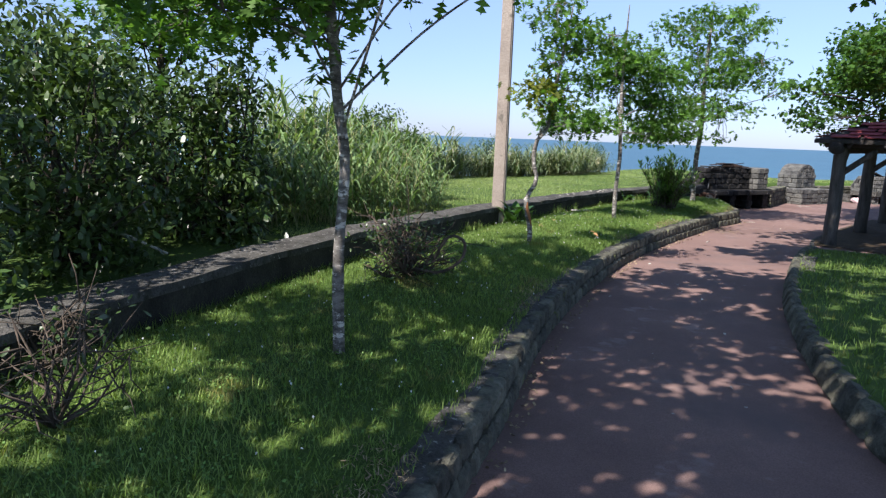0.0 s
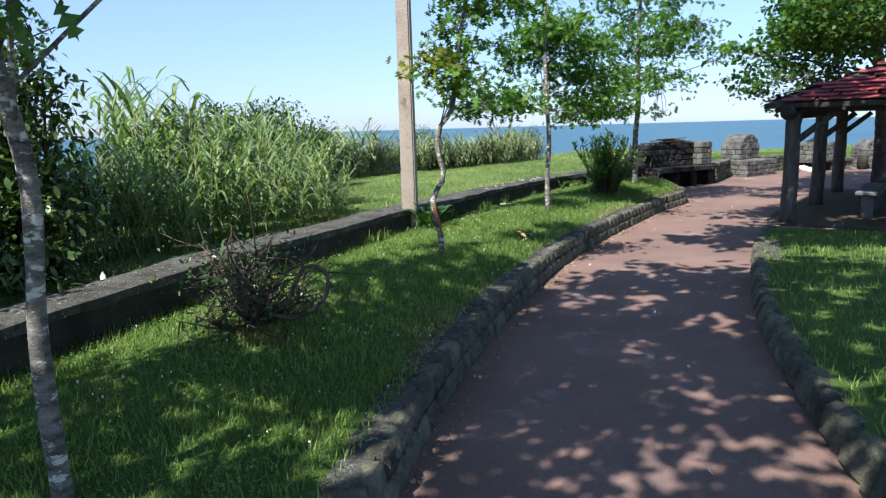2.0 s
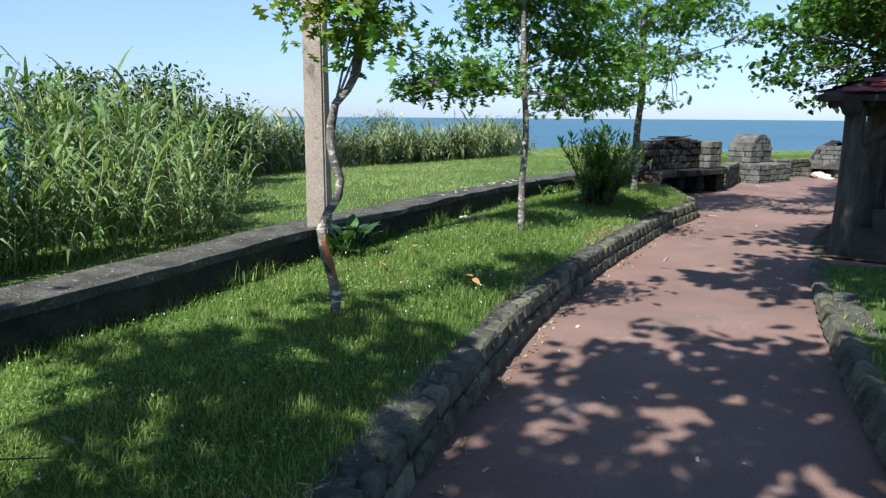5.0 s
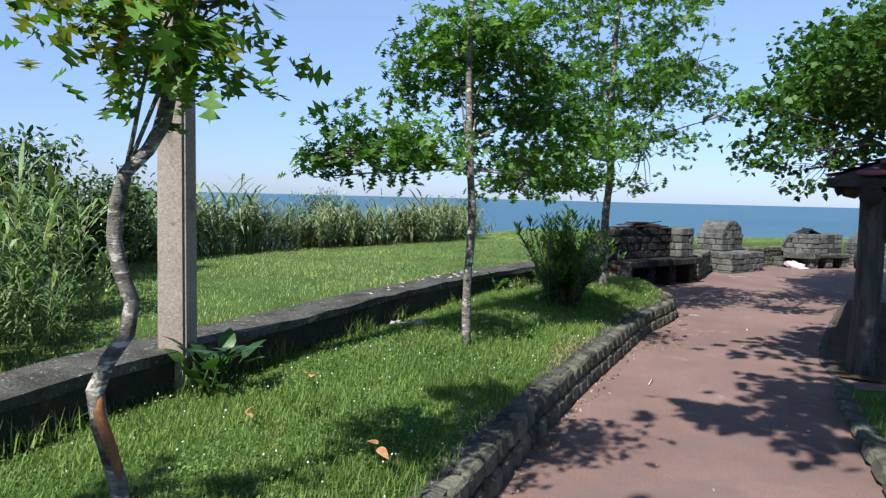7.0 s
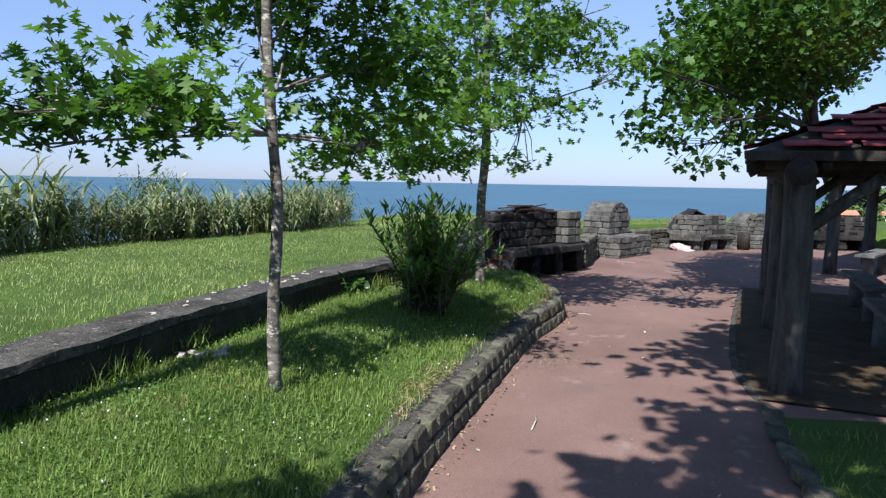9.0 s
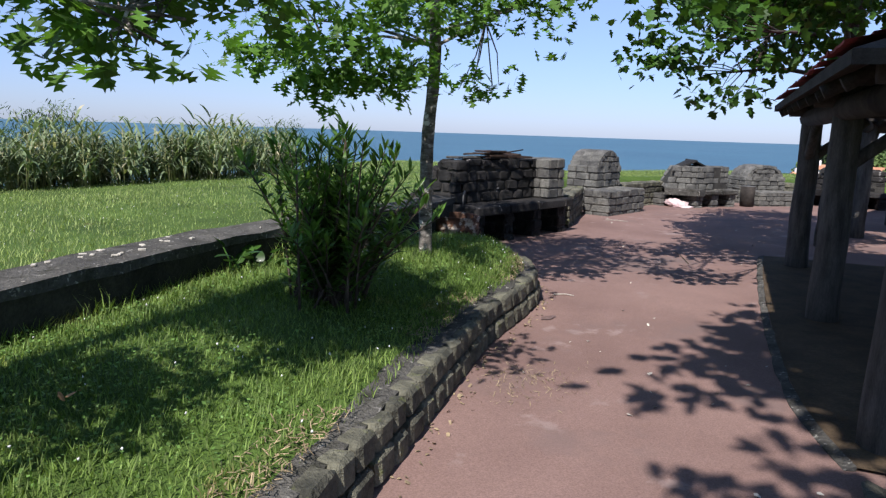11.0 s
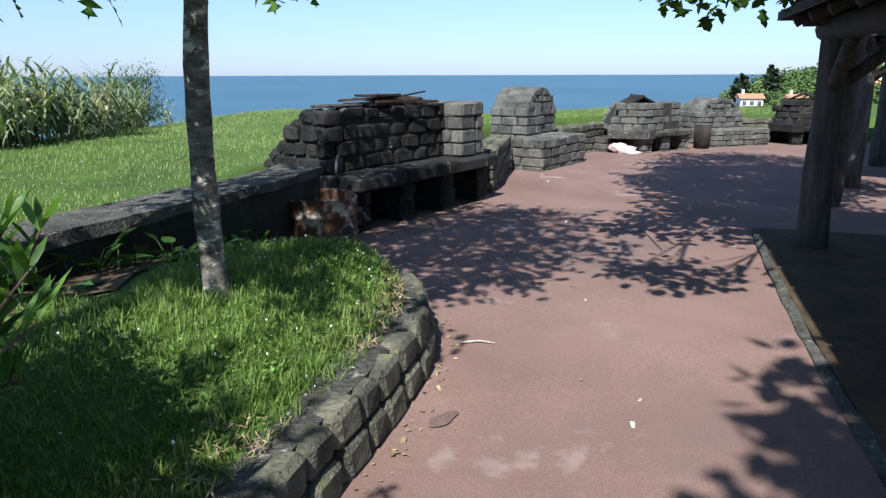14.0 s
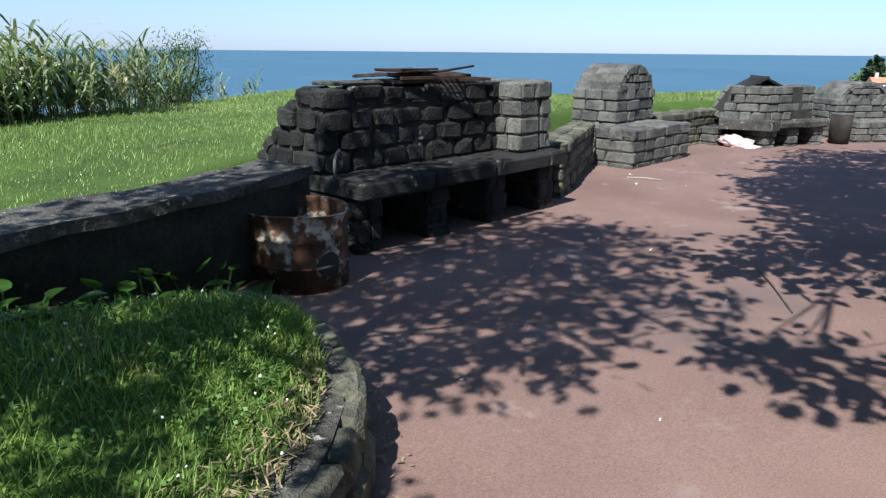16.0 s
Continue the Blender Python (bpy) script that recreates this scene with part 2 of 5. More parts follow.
def part(name, bm, material, parent, label="", smooth=False):
    me = bpy.data.meshes.new(name)
    bm.to_mesh(me)
    bm.free()
    me.materials.append(material)
    if smooth:
        me.polygons.foreach_set("use_smooth", [True] * len(me.polygons))
    ob = new(name, me)
    ob.parent = parent
    if label:
        ob["label"] = label
    return ob


def thing(name, x, y, z, label, category, group="", turn=0.0):
    ob = new(name)
    ob.empty_display_size = 0.1
    ob.matrix_basis = pose(x, y, z, 0, 0, turn)
    return tagged(ob, label, category, group)


def box_bm(x0, x1, y0, y1, z0, z1, bevel=0.0, wobble=0.0):
    bm = bmesh.new()
    bmesh.ops.create_cube(bm, size=1.0)
    for v in bm.verts:
        v.co = Vector(((x0 + x1) / 2 + v.co.x * (x1 - x0), (y0 + y1) / 2 + v.co.y * (y1 - y0), (z0 + z1) / 2 + v.co.z * (z1 - z0)))
    if bevel:
        bmesh.ops.bevel(bm, geom=bm.edges[:], offset=bevel, segments=1, affect='EDGES')
    if wobble:
        for v in bm.verts:
            v.co += Vector(rng.uniform(-wobble, wobble, 3))
    return bm


def tube_arrays(points, radii, sides=7):
    """A tapered tube along points, as arrays."""
    pts = [Vector(p) for p in points]
    verts, tris = [], []
    side = Vector((1, 0, 0))
    for i, p in enumerate(pts):
        d = (pts[min(i + 1, len(pts) - 1)] - pts[max(i - 1, 0)]).normalized()
        if abs(d.dot(side)) > 0.95:
            side = Vector((0, 1, 0))
        a = (side - d * side.dot(d)).normalized()
        b = d.cross(a)
        side = a
        for k in range(sides):
            th = 2 * math.pi * k / sides
            verts.append(tuple(p + (a * math.cos(th) + b * math.sin(th)) * radii[i]))
    for i in range(len(pts) - 1):
        for k in range(sides):
            q = (k + 1) % sides
            a0, a1, b0, b1 = i * sides + k, i * sides + q, (i + 1) * sides + k, (i + 1) * sides + q
            tris += [(a0, a1, b1), (a0, b1, b0)]
    top = (len(pts) - 1) * sides
    for k in range(1, sides - 1):
        tris += [(0, k + 1, k), (top, top + k, top + k + 1)]
    return verts, tris


def join(chunks):
    vs, ts, n = [], [], 0
    for v, t in chunks:
        v, t = np.asarray(v, np.float32).reshape(-1, 3), np.asarray(t, np.int32).reshape(-1, 3)
        vs.append(v)
        ts.append(t + n)
        n += len(v)
    return np.concatenate(vs), np.concatenate(ts)


def turns(n, up_bias=0.0, flat=1.0):
    """n random turns, as matrices; their z axes lean upward by up_bias."""
    yaw = rng.uniform(0, 2 * np.pi, n)
    tilt = rng.normal(0, flat, n) + up_bias
    roll = rng.normal(0, 0.5, n)
    cy, sy, ct, st, cr, sr = np.cos(yaw), np.sin(yaw), np.cos(tilt), np.sin(tilt), np.cos(roll), np.sin(roll)
    z, o = np.zeros(n), np.ones(n)
    rz = np.stack([np.stack([cy, -sy, z], 1), np.stack([sy, cy, z], 1), np.stack([z, z, o], 1)], 1)
    rx = np.stack([np.stack([o, z, z], 1), np.stack([z, ct, -st], 1), np.stack([z, st, ct], 1)], 1)
    ry = np.stack([np.stack([cr, z, sr], 1), np.stack([z, o, z], 1), np.stack([-sr, z, cr], 1)], 1)
    return rz @ rx @ ry


def scatter(template, where, mats, sizes):
    """Copies of one small shape as one pair of arrays."""
    v, t = np.asarray(template[0], float), np.asarray(template[1], int)
    sizes = np.asarray(sizes)
    if sizes.ndim == 1:
        sizes = sizes[:, None]
    n = len(where)
    allv = np.einsum('nij,nkj->nki', mats, v[None] * sizes[:, None, :]) + np.asarray(where)[:, None, :]
    allt = t[None] + (np.arange(n) * len(v))[:, None, None]
    return allv.reshape(-1, 3), allt.reshape(-1, 3)


def leaf_shape(half, droop=0.12):
    """A leaf one unit long along y, from its half outline (width, along)."""
    n = len(half)
    v, t = [], []
    for w, y in half:
        z = -droop * y * y
        v += [(-w, y, z + 0.10 * w), (0, y, z), (w, y, z + 0.10 * w)]
    for i in range(n - 1):
        a, b = 3 * i, 3 * i + 3
        t += [(a, a + 1, b + 1), (a, b + 1, b), (a + 1, a + 2, b + 2), (a + 1, b + 2, b + 1)]
    return v, t


LOBED = leaf_shape([(0.01, 0.0), (0.03, 0.16), (0.27, 0.30), (0.05, 0.36), (0.40, 0.56), (0.06, 0.63), (0.27, 0.84), (0.04, 0.88), (0.0, 1.0)])
BROAD = leaf_shape([(0.02, 0.0), (0.36, 0.12), (0.22, 0.26), (0.52, 0.46), (0.26, 0.56), (0.26, 0.74), (0.0, 1.0)])
LANCE = leaf_shape([(0.01, 0.0), (0.085, 0.3), (0.095, 0.6), (0.0, 1.0)], 0.15)
OVAL = leaf_shape([(0.02, 0.0), (0.2, 0.35), (0.2, 0.7), (0.0, 1.0)], 0.1)
HEART = leaf_shape([(0.03, 0.0), (0.30, 0.10), (0.36, 0.35), (0.26, 0.65), (0.10, 0.88), (0.0, 1.0)], 0.35)


def smooth_line(points, step):
    """A curve through points (Catmull-Rom), cut at even steps."""
    p = np.array(points, float)
    p = np.vstack([2 * p[0] - p[1], p, 2 * p[-1] - p[-2]])
    out = []
    for i in range(1, len(p) - 2):
        for s in np.linspace(0, 1, 24, endpoint=False):
            a, b, c, d = p[i - 1], p[i], p[i + 1], p[i + 2]
            out.append(0.5 * (2 * b + (c - a) * s + (2 * a - 5 * b + 4 * c - d) * s * s + (3 * b - a - 3 * c + d) * s ** 3))
    out.append(p[-2])
    out = np.array(out)
    seg = np.r_[0, np.cumsum(np.linalg.norm(np.diff(out, axis=0), axis=1))]
    n = max(2, int(round(seg[-1] / step)) + 1)
    at = np.linspace(0, seg[-1], n)
    return np.stack([np.interp(at, seg, out[:, k]) for k in range(out.shape[1])], 1)


def normals_left(line):
    d = np.gradient(line[:, :2], axis=0)
    d /= np.linalg.norm(d, axis=1)[:, None]
    return np.stack([-d[:, 1], d[:, 0]], 1)


def sweep(name, line, profile, material, parent=None, wobble=0.0, label=""):
    """A cross section (offset to the left, height) drawn along a line, closed at both ends."""
    n = normals_left(line)
    verts, faces, k = [], [], len(profile)
    for i, p in enumerate(line):
        for o, z in profile:
            j = rng.uniform(-wobble, wobble, 3) if wobble else (0, 0, 0)
            verts.append((p[0] + n[i, 0] * o + j[0], p[1] + n[i, 1] * o + j[1], z + j[2]))
    for i in range(len(line) - 1):
        for a in range(k):
            b = (a + 1) % k
            faces.append((i * k + a, i * k + b, (i + 1) * k + b, (i + 1) * k + a))
    faces.append(tuple(range(k))[::-1])
    faces.append(tuple((len(line) - 1) * k + a for a in range(k)))
    return mesh_object(name, verts, faces, material, parent, label=label)


# ---------------------------------------------------------------- plan
KERB = [(-0.9, -7.0), (-0.75, -3.0), (-0.45, 0.3), (0.0, 2.6), (0.42, 4.0), (0.88, 5.67), (1.42, 7.15), (1.92, 8.3), (2.75, 10.0),
        (3.85, 11.8), (4.85, 13.25), (5.8, 14.6), (6.45, 15.35), (6.85, 15.9), (7.03, 16.5), (6.95, 17.1), (6.72, 17.6)]
WALL = [(-3.3, -7.0), (-3.05, -2.0), (-2.75, 1.5), (-2.36, 3.55), (-2.13, 4.37), (-1.61, 6.06), (-1.02, 7.6), (-0.5, 8.65), (0.0, 9.5),
        (0.68, 10.8), (1.14, 11.55), (1.85, 12.65), (2.62, 13.85), (3.35, 14.86), (4.13, 15.88), (5.1, 16.9), (5.95, 17.7), (6.6, 18.3), (7.1, 18.95)]
RIGHT = [(1.9, -7.0), (2.0, -2.0), (2.25, 1.5), (2.63, 3.86), (2.92, 5.0), (3.37, 6.3), (3.95, 7.7), (4.93, 9.6), (5.61, 10.8), (6.3, 11.9), (6.75, 12.45)]
PLAZA = [(7.1, 18.95), (6.95, 19.7), (9.3, 21.2), (10.5, 22.7), (12.2, 23.9), (13.9, 24.6), (16.0, 24.8), (18.2, 24.2), (19.8, 22.8), (21.5, 20.5), (24.5, 16.0)]
kerb_line = smooth_line(KERB, 0.20)
wall_line = smooth_line(WALL, 0.30)
right_line = smooth_line(RIGHT, 0.24)
plaza_line = smooth_line(PLAZA, 0.4)
GRASS_Z, KERB_Z, WALL_Z = 0.53, 0.40, 0.75


def path_z(x, y):
    """The asphalt falls a little towards the yard."""
    return np.interp(y, [14.5, 20.0], [0.13, 0.08])



def crest(x):
    return np.interp(x, [-60, -20, -6, -2.5, 0.5, 4, 7, 9, 12, 16, 22, 40, 80], [2, 6, 10, 16.5, 21.5, 23.5, 28, 30, 28, 28, 27, 22, 10])


def side_of(x, y, line):
    """Distance to a line, positive on its left."""
    best, sign = np.full(x.shape, 1e9), np.zeros(x.shape)
    for a, b in zip(line[:-1], line[1:]):
        d = b - a
        s = np.clip(((x - a[0]) * d[0] + (y - a[1]) * d[1]) / (d @ d), 0, 1)
        dx, dy = x - a[0] - s * d[0], y - a[1] - s * d[1]
        r = np.hypot(dx, dy)
        near = r < best
        best = np.where(near, r, best)
        sign = np.where(near, np.sign(d[0] * dy - d[1] * dx), sign)
    return best * sign


edge_line = np.vstack([smooth_line([(-3.3, -400.0), (-3.3, -7.2)], 100)[:-1], smooth_line(WALL[:-1] + PLAZA[1:], 0.5), [(60.0, -30.0), (400.0, -300.0)]])
edge_mid = edge_line + normals_left(edge_line) * 0.2


def height_at(x, y):
    """The height of the land outside the walls."""
    x, y = np.asarray(x, float), np.asarray(y, float)
    inside = side_of(x, y, edge_mid)
    past = y - crest(x)
    far = np.hypot(x - 6, y - 13)
    az = np.degrees(np.arctan2(x - 6, y - 13))
    meadow = 0.63 + 0.05 * np.sin(x * 0.7 + 1) * np.sin(y * 0.5) + 0.10 * np.clip((inside - 3) / 8, 0, 1) * np.clip((x - 3) / 4, 0, 1)
    fall = -np.clip(past, 0, 1e4) * 0.30 - np.clip(past - 4, 0, 1e4) * 0.45
    land = np.maximum(meadow + fall, -45.0)
    back = np.clip((-y - 2) / 30, 0, 1)
    land = land * (1 - back) + (0.7 + 2 * np.clip(-y / 500, 0, 3)) * back
    headland = np.interp(az, [-180, 43, 45, 46.5, 52, 62, 75, 110, 150, 180], [-45, -45, -24, -12.5, -9.5, -4.5, 0.0, 2, 2, 2]) + 5.0 * np.clip((far - 240) / 60, 0, 1) * np.clip((az - 46.5) / 2, 0, 1) + 0.8 * np.sin(x * 0.03) * np.sin(y * 0.04)
    rise = np.clip((far - 40) / 120, 0, 1)
    rise = rise * rise * (3 - 2 * rise)
    drop = np.clip((far - 330) / 400, 0, 1) * np.where(az < 95, 1, 0)
    headland = -14 * (1 - rise) + headland * rise - 60 * drop
    use = np.clip((az - 42) / 3, 0, 1) * np.clip((far - 24) / 10, 0, 1) * np.where(az > 0, 1, 0)
    land = np.where(use > 0, np.maximum(land, headland * use + (1 - use) * -45), land)
    t = np.clip((inside + 0.1) / 0.2, 0, 1)
    return np.where(inside < 0.4, land * t + (-0.14) * (1 - t), land) * np.where(inside < -0.3, 0, 1) + np.where(inside < -0.3, np.where(far < 60, -0.14, -0.3), 0)


def spread(lo, hi, step, reach):
    near = np.arange(lo, hi + step / 2, step)
    out = [step * 1.5]
    while sum(out) < reach:
        out.append(out[-1] * 1.45)
    far = np.cumsum(out)
    return np.concatenate([(lo - far)[::-1], near, hi + far])


gx, gy = spread(-9, 24, 0.2, 5000), spread(-5, 33, 0.2, 5000)
GX, GY = np.meshgrid(gx, gy)
GZ = height_at(GX, GY)
nx, ny = len(gx), len(gy)
idx = np.arange(nx * ny).reshape(ny, nx)
quads = np.stack([idx[:-1, :-1], idx[:-1, 1:], idx[1:, 1:], idx[1:, :-1]], -1).reshape(-1, 4)
tri = np.concatenate([quads[:, [0, 1, 2]], quads[:, [0, 2, 3]]])
ground = tri_object("ground", np.stack([GX, GY, GZ], -1).reshape(-1, 3), tri, M_TURF, smooth=True)
tagged(ground, "green meadow sloping down towards the sea", "ground", kind="structure")
ground.data.materials.append(M_LAND)
centre = np.stack([GX, GY], -1).reshape(-1, 2)[tri].mean(1)
ground.data.polygons.foreach_set("material_index", (np.hypot(centre[:, 0] - 6, centre[:, 1] - 13) > 30).astype(np.int32))

sea = mesh_object("water", [(-5200, -5200, -26), (5200, -5200, -26), (5200, 5200, -26), (-5200, 5200, -26)], [(0, 1, 2, 3)], M_SEA)
tagged(sea, "calm deep blue ocean reaching the horizon", "sea", kind="structure")

# the red path and the paved yard, one sheet
edge = np.vstack([smooth_line(KERB[:-2] + [(6.6, 17.2), (6.3, 18.1), (6.9, 19.2)], 0.5), smooth_line([(7.2, 20.0), (9.2, 21.4), (10.4, 22.9), (12.1, 24.1), (13.9, 24.8), (16.0, 25.0), (18.3, 24.4), (20.0, 22.9), (21.7, 20.5), (24.7, 16.0)], 0.5)])
cuts = 14
verts, faces = [], []
for i, p in enumerate(edge):
    for k in range(cuts + 1):
        s = k / cuts
        q = p * (1 - s) + np.array([max(p[0] + 5, 13 + 0.2 * i), min(p[1] - 1.0, 12.0)]) * s
        verts.append((q[0], q[1], float(path_z(q[0], q[1]))))
for i in range(len(edge) - 1):
    for k in range(cuts):
        a = i * (cuts + 1) + k
        faces.append((a, a + 1, a + cuts + 2, a + cuts + 1))
path = mesh_object("path", verts, faces, M_PATH, smooth=True)
tagged(path, "reddish brown asphalt footpath widening into a yard", "path", kind="structure")

# the raised bed between kerb and wall
n_bed = 110
ka, wa = smooth_line(KERB, 0.05), smooth_line(WALL, 0.05)
ks = ka[np.linspace(0, len(ka) - 1, n_bed).astype(int)]
ws = wa[np.linspace(0, len(wa) - 1, n_bed).astype(int)]
ks = ks + normals_left(ks) * 0.13
ws = ws + normals_left(ws) * 0.1


def bed_z(s, x, y):
    return KERB_Z + 0.005 + 0.10 * np.clip(s * 2.2, 0, 1) - 0.07 * np.clip((s - 0.65) / 0.3, 0, 1) + 0.02 * np.sin(x * 2.3) * np.sin(y * 1.9) + 0.05 * np.clip((y - 14.5) / 1.5, 0, 1) * np.clip(s * 4, 0, 1) - 0.36 * np.clip((y - 16.9) / 0.9, 0, 1) * np.clip((x - 5.3) / 1.0, 0, 1)


verts, faces = [], []
for i in range(n_bed):
    for k in range(17):
        s = k / 16
        q = ks[i] * (1 - s) + ws[i] * s
        verts.append((q[0], q[1], float(bed_z(s, q[0], q[1])) - (0.05 if k == 0 else 0)))
for i in range(n_bed - 1):
    for k in range(16):
        a = i * 17 + k
        faces.append((a, a + 17, a + 18, a + 1))
lawn = mesh_object("lawn_bed", verts, faces, M_TURF, smooth=True)
tagged(lawn, "raised bed of short green lawn", "lawn", kind="structure")

# the lawn on the other side of the path
rl = smooth_line(RIGHT, 0.25)
verts, faces = [], []


def right_z(i, s):
    y = rl[i, 1]
    return 0.12 + 0.19 * np.clip((12.3 - y) / 4.0, 0.05, 1) * (1 - 0.2 * s)


for i in range(len(rl)):
    for k in range(13):
        s = k / 12
        q = rl[i] * (1 - s) + np.array([rl[i, 0] + 8.0, rl[i, 1] - 3.0]) * s + np.array([0.12, -0.05]) * (1 - s)
        verts.append((q[0], q[1], float(right_z(i, s))))
for i in range(len(rl) - 1):
    for k in range(12):
        a = i * 13 + k
        faces.append((a, a + 1, a + 14, a + 13))
lawn_right = mesh_object("lawn_shaded", verts, faces, M_TURF, smooth=True)
tagged(lawn_right, "shaded lawn beside the path", "lawn", kind="structure")

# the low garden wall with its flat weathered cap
# the core's faces are coloured much darker than the cap
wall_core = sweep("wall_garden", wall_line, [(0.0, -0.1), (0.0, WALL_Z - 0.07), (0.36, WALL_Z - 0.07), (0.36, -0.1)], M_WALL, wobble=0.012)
tagged(wall_core, "low dark garden wall", "wall", kind="structure")
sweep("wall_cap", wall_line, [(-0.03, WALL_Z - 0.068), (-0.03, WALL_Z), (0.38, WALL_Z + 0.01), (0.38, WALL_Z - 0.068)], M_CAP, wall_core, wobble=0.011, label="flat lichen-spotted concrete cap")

# kerbs
kerb_core = sweep("kerb", kerb_line, [(0.06, -0.1), (0.06, KERB_Z - 0.05), (0.06, KERB_Z - 0.015), (0.24, KERB_Z - 0.005), (0.24, -0.1)], M_CAP, wobble=0.008)
tagged(kerb_core, "low kerb wall of two courses of rounded dark stones", "kerb", kind="structure")
kerb_right = sweep("kerb_right", right_line[right_line[:, 1] < 10.6], [(-0.04, -0.1), (-0.14, 0.26), (-0.34, 0.28), (-0.34, -0.1)], M_CAP, wobble=0.015)
tagged(kerb_right, "low sloping stone kerb in the shade", "kerb", kind="structure")


# ---------------------------------------------------------------- stones
def stone_mesh(name, material, seed, soft=0.13, rough=0.045):
    r = np.random.default_rng(seed)
    bm = bmesh.new()
    bmesh.ops.create_cube(bm, size=1.0)
    bmesh.ops.bevel(bm, geom=bm.edges[:], offset=soft, segments=1, affect='EDGES')
    for v in bm.verts:
        v.co += Vector(r.uniform(-rough, rough, 3))
    me = bpy.data.meshes.new(name)
    bm.to_mesh(me)
    bm.free()
    me.materials.append(material)
    return me


STONES = {k: [stone_mesh("stone", m, 10 * i + j, {"kerb": 0.17, "soot": 0.17, "basalt": 0.13}[k], {"kerb": 0.045, "soot": 0.075, "basalt": 0.05}[k]) for j in range(6)] for i, (k, m) in enumerate((("basalt", M_BASALT), ("soot", M_SOOT), ("kerb", M_KERB)))}


def lay(kind, parent, centre, along, up, out, size):
    """One stone: its centre, its three axes and its size along them, in the parent's space."""
    ob = new("stone", STONES[kind][int(rng.integers(6))])
    ob.parent = parent
    a, u, o = Vector(along).normalized(), Vector(up).normalized(), Vector(out).normalized()
    m = Matrix((a, o, u)).transposed().to_4x4()
    ob.matrix_local = Matrix.Translation(centre) @ m @ Matrix.Diagonal((size[0], size[2], size[1], 1))
    return ob


def clad(kind, parent, origin, along, up, out, length, height, course=0.14, lo=0.18, hi=0.36, thick=0.10, keep=None, proud=0.03):
    """Courses of stones over a flat face. keep(a, b): whether a stone centred there is laid."""
    origin, along, up, out = Vector(origin), Vector(along).normalized(), Vector(up).normalized(), Vector(out).normalized()
    rows_n = max(1, round(height / course))
    ch = height / rows_n
    for r in range(rows_n):
        a = -rng.uniform(0, 0.12)
        while a < length - 0.02:
            w = rng.uniform(lo, hi)
            a0, a1 = max(a, 0), min(a + w, length)
            if length - a1 < 0.09:
                a1 = length
            if a1 - a0 > 0.05:
                ca, cb = (a0 + a1) / 2, (r + 0.5) * ch
                if keep is None or keep(ca, cb):
                    d = proud + rng.uniform(-0.012, 0.012) * (1.8 if kind == "soot" else 1.0) - thick / 2
                    lay(kind, parent, origin + along * ca + up * cb + out * d, along, up, out, (a1 - a0 - 0.008, ch - 0.008, thick))
            a += w
            if a1 == length:
                break


X, Y, Z = Vector((1, 0, 0)), Vector((0, 1, 0)), Vector((0, 0, 1))


def block(parent, name, kind, x0, x1, y0, y1, z0, z1, core=M_MORTAR, faces="flrbt", course=0.14, front_keep=None):
    """A mortar core with stones over its faces: f front (-y), b back, l, r, t top."""
    e = 0.02
    part(name, box_bm(x0 + e, x1 - e, y0 + e, y1 - e, z0, z1 - e), core, parent)
    w, d, h = x1 - x0, y1 - y0, z1 - z0
    if "f" in faces:
        clad(kind, parent, (x0, y0 + e, z0), X, Z, -Y, w, h, course, keep=front_keep, proud=0.02)
    if "b" in faces:
        clad(kind, parent, (x1, y1 - e, z0), -X, Z, Y, w, h, course, proud=0.02)
    if "l" in faces:
        clad(kind, parent, (x0 + e, y1, z0), -Y, Z, -X, d, h, course, proud=0.02)
    if "r" in faces:
        clad(kind, parent, (x1 - e, y0, z0), Y, Z, X, d, h, course, proud=0.02)
    if "t" in faces:
        clad(kind, parent, (x0, y0, z1 - e), X, Y, Z, w, d, 0.2, proud=0.02)


def hood(parent, kind, w, y0, y1, ytop, z0, z1, x0=0.0):
    """A hood with an upright front and sides, and a back that leans forward to a narrower top."""
    e = 0.03
    verts = [(x0 + e, y0 + e, z0), (x0 + w - e, y0 + e, z0), (x0 + w - e, y1 - e, z0), (x0 + e, y1 - e, z0),
             (x0 + e, y0 + e, z1 - e), (x0 + w - e, y0 + e, z1 - e), (x0 + w - e, ytop - e, z1 - e), (x0 + e, ytop - e, z1 - e)]
    mesh_object("hood_core", verts, [(3, 2, 1, 0), (4, 5, 6, 7), (0, 1, 5, 4), (1, 2, 6, 5), (2, 3, 7, 6), (3, 0, 4, 7)], M_MORTAR, parent)
    h = z1 - z0
    clad(kind, parent, (x0, y0 + e, z0), X, Z, -Y, w, h, 0.16 if kind == "soot" else 0.14, 0.2, 0.38)

    def under_slope(dist, b):
        return dist < (y1 - y0) - (y1 - ytop) * b / h - 0.04

    clad(kind, parent, (x0 + e, y0, z0), Y, Z, -X, y1 - y0, h, keep=under_slope, lo=0.14, hi=0.26)
    clad(kind, parent, (x0 + w - e, y0, z0), Y, Z, X, y1 - y0, h, keep=under_slope, lo=0.14, hi=0.26)
    back = Vector((0, ytop - y1, h))
    clad(kind, parent, (x0, y1 - e, z0), X, back, Vector((0, h, y1 - ytop)), w, back.length, course=0.15)
    clad(kind, parent, (x0, y0, z1 - e), X, Y, Z, w, ytop - y0, 0.2)


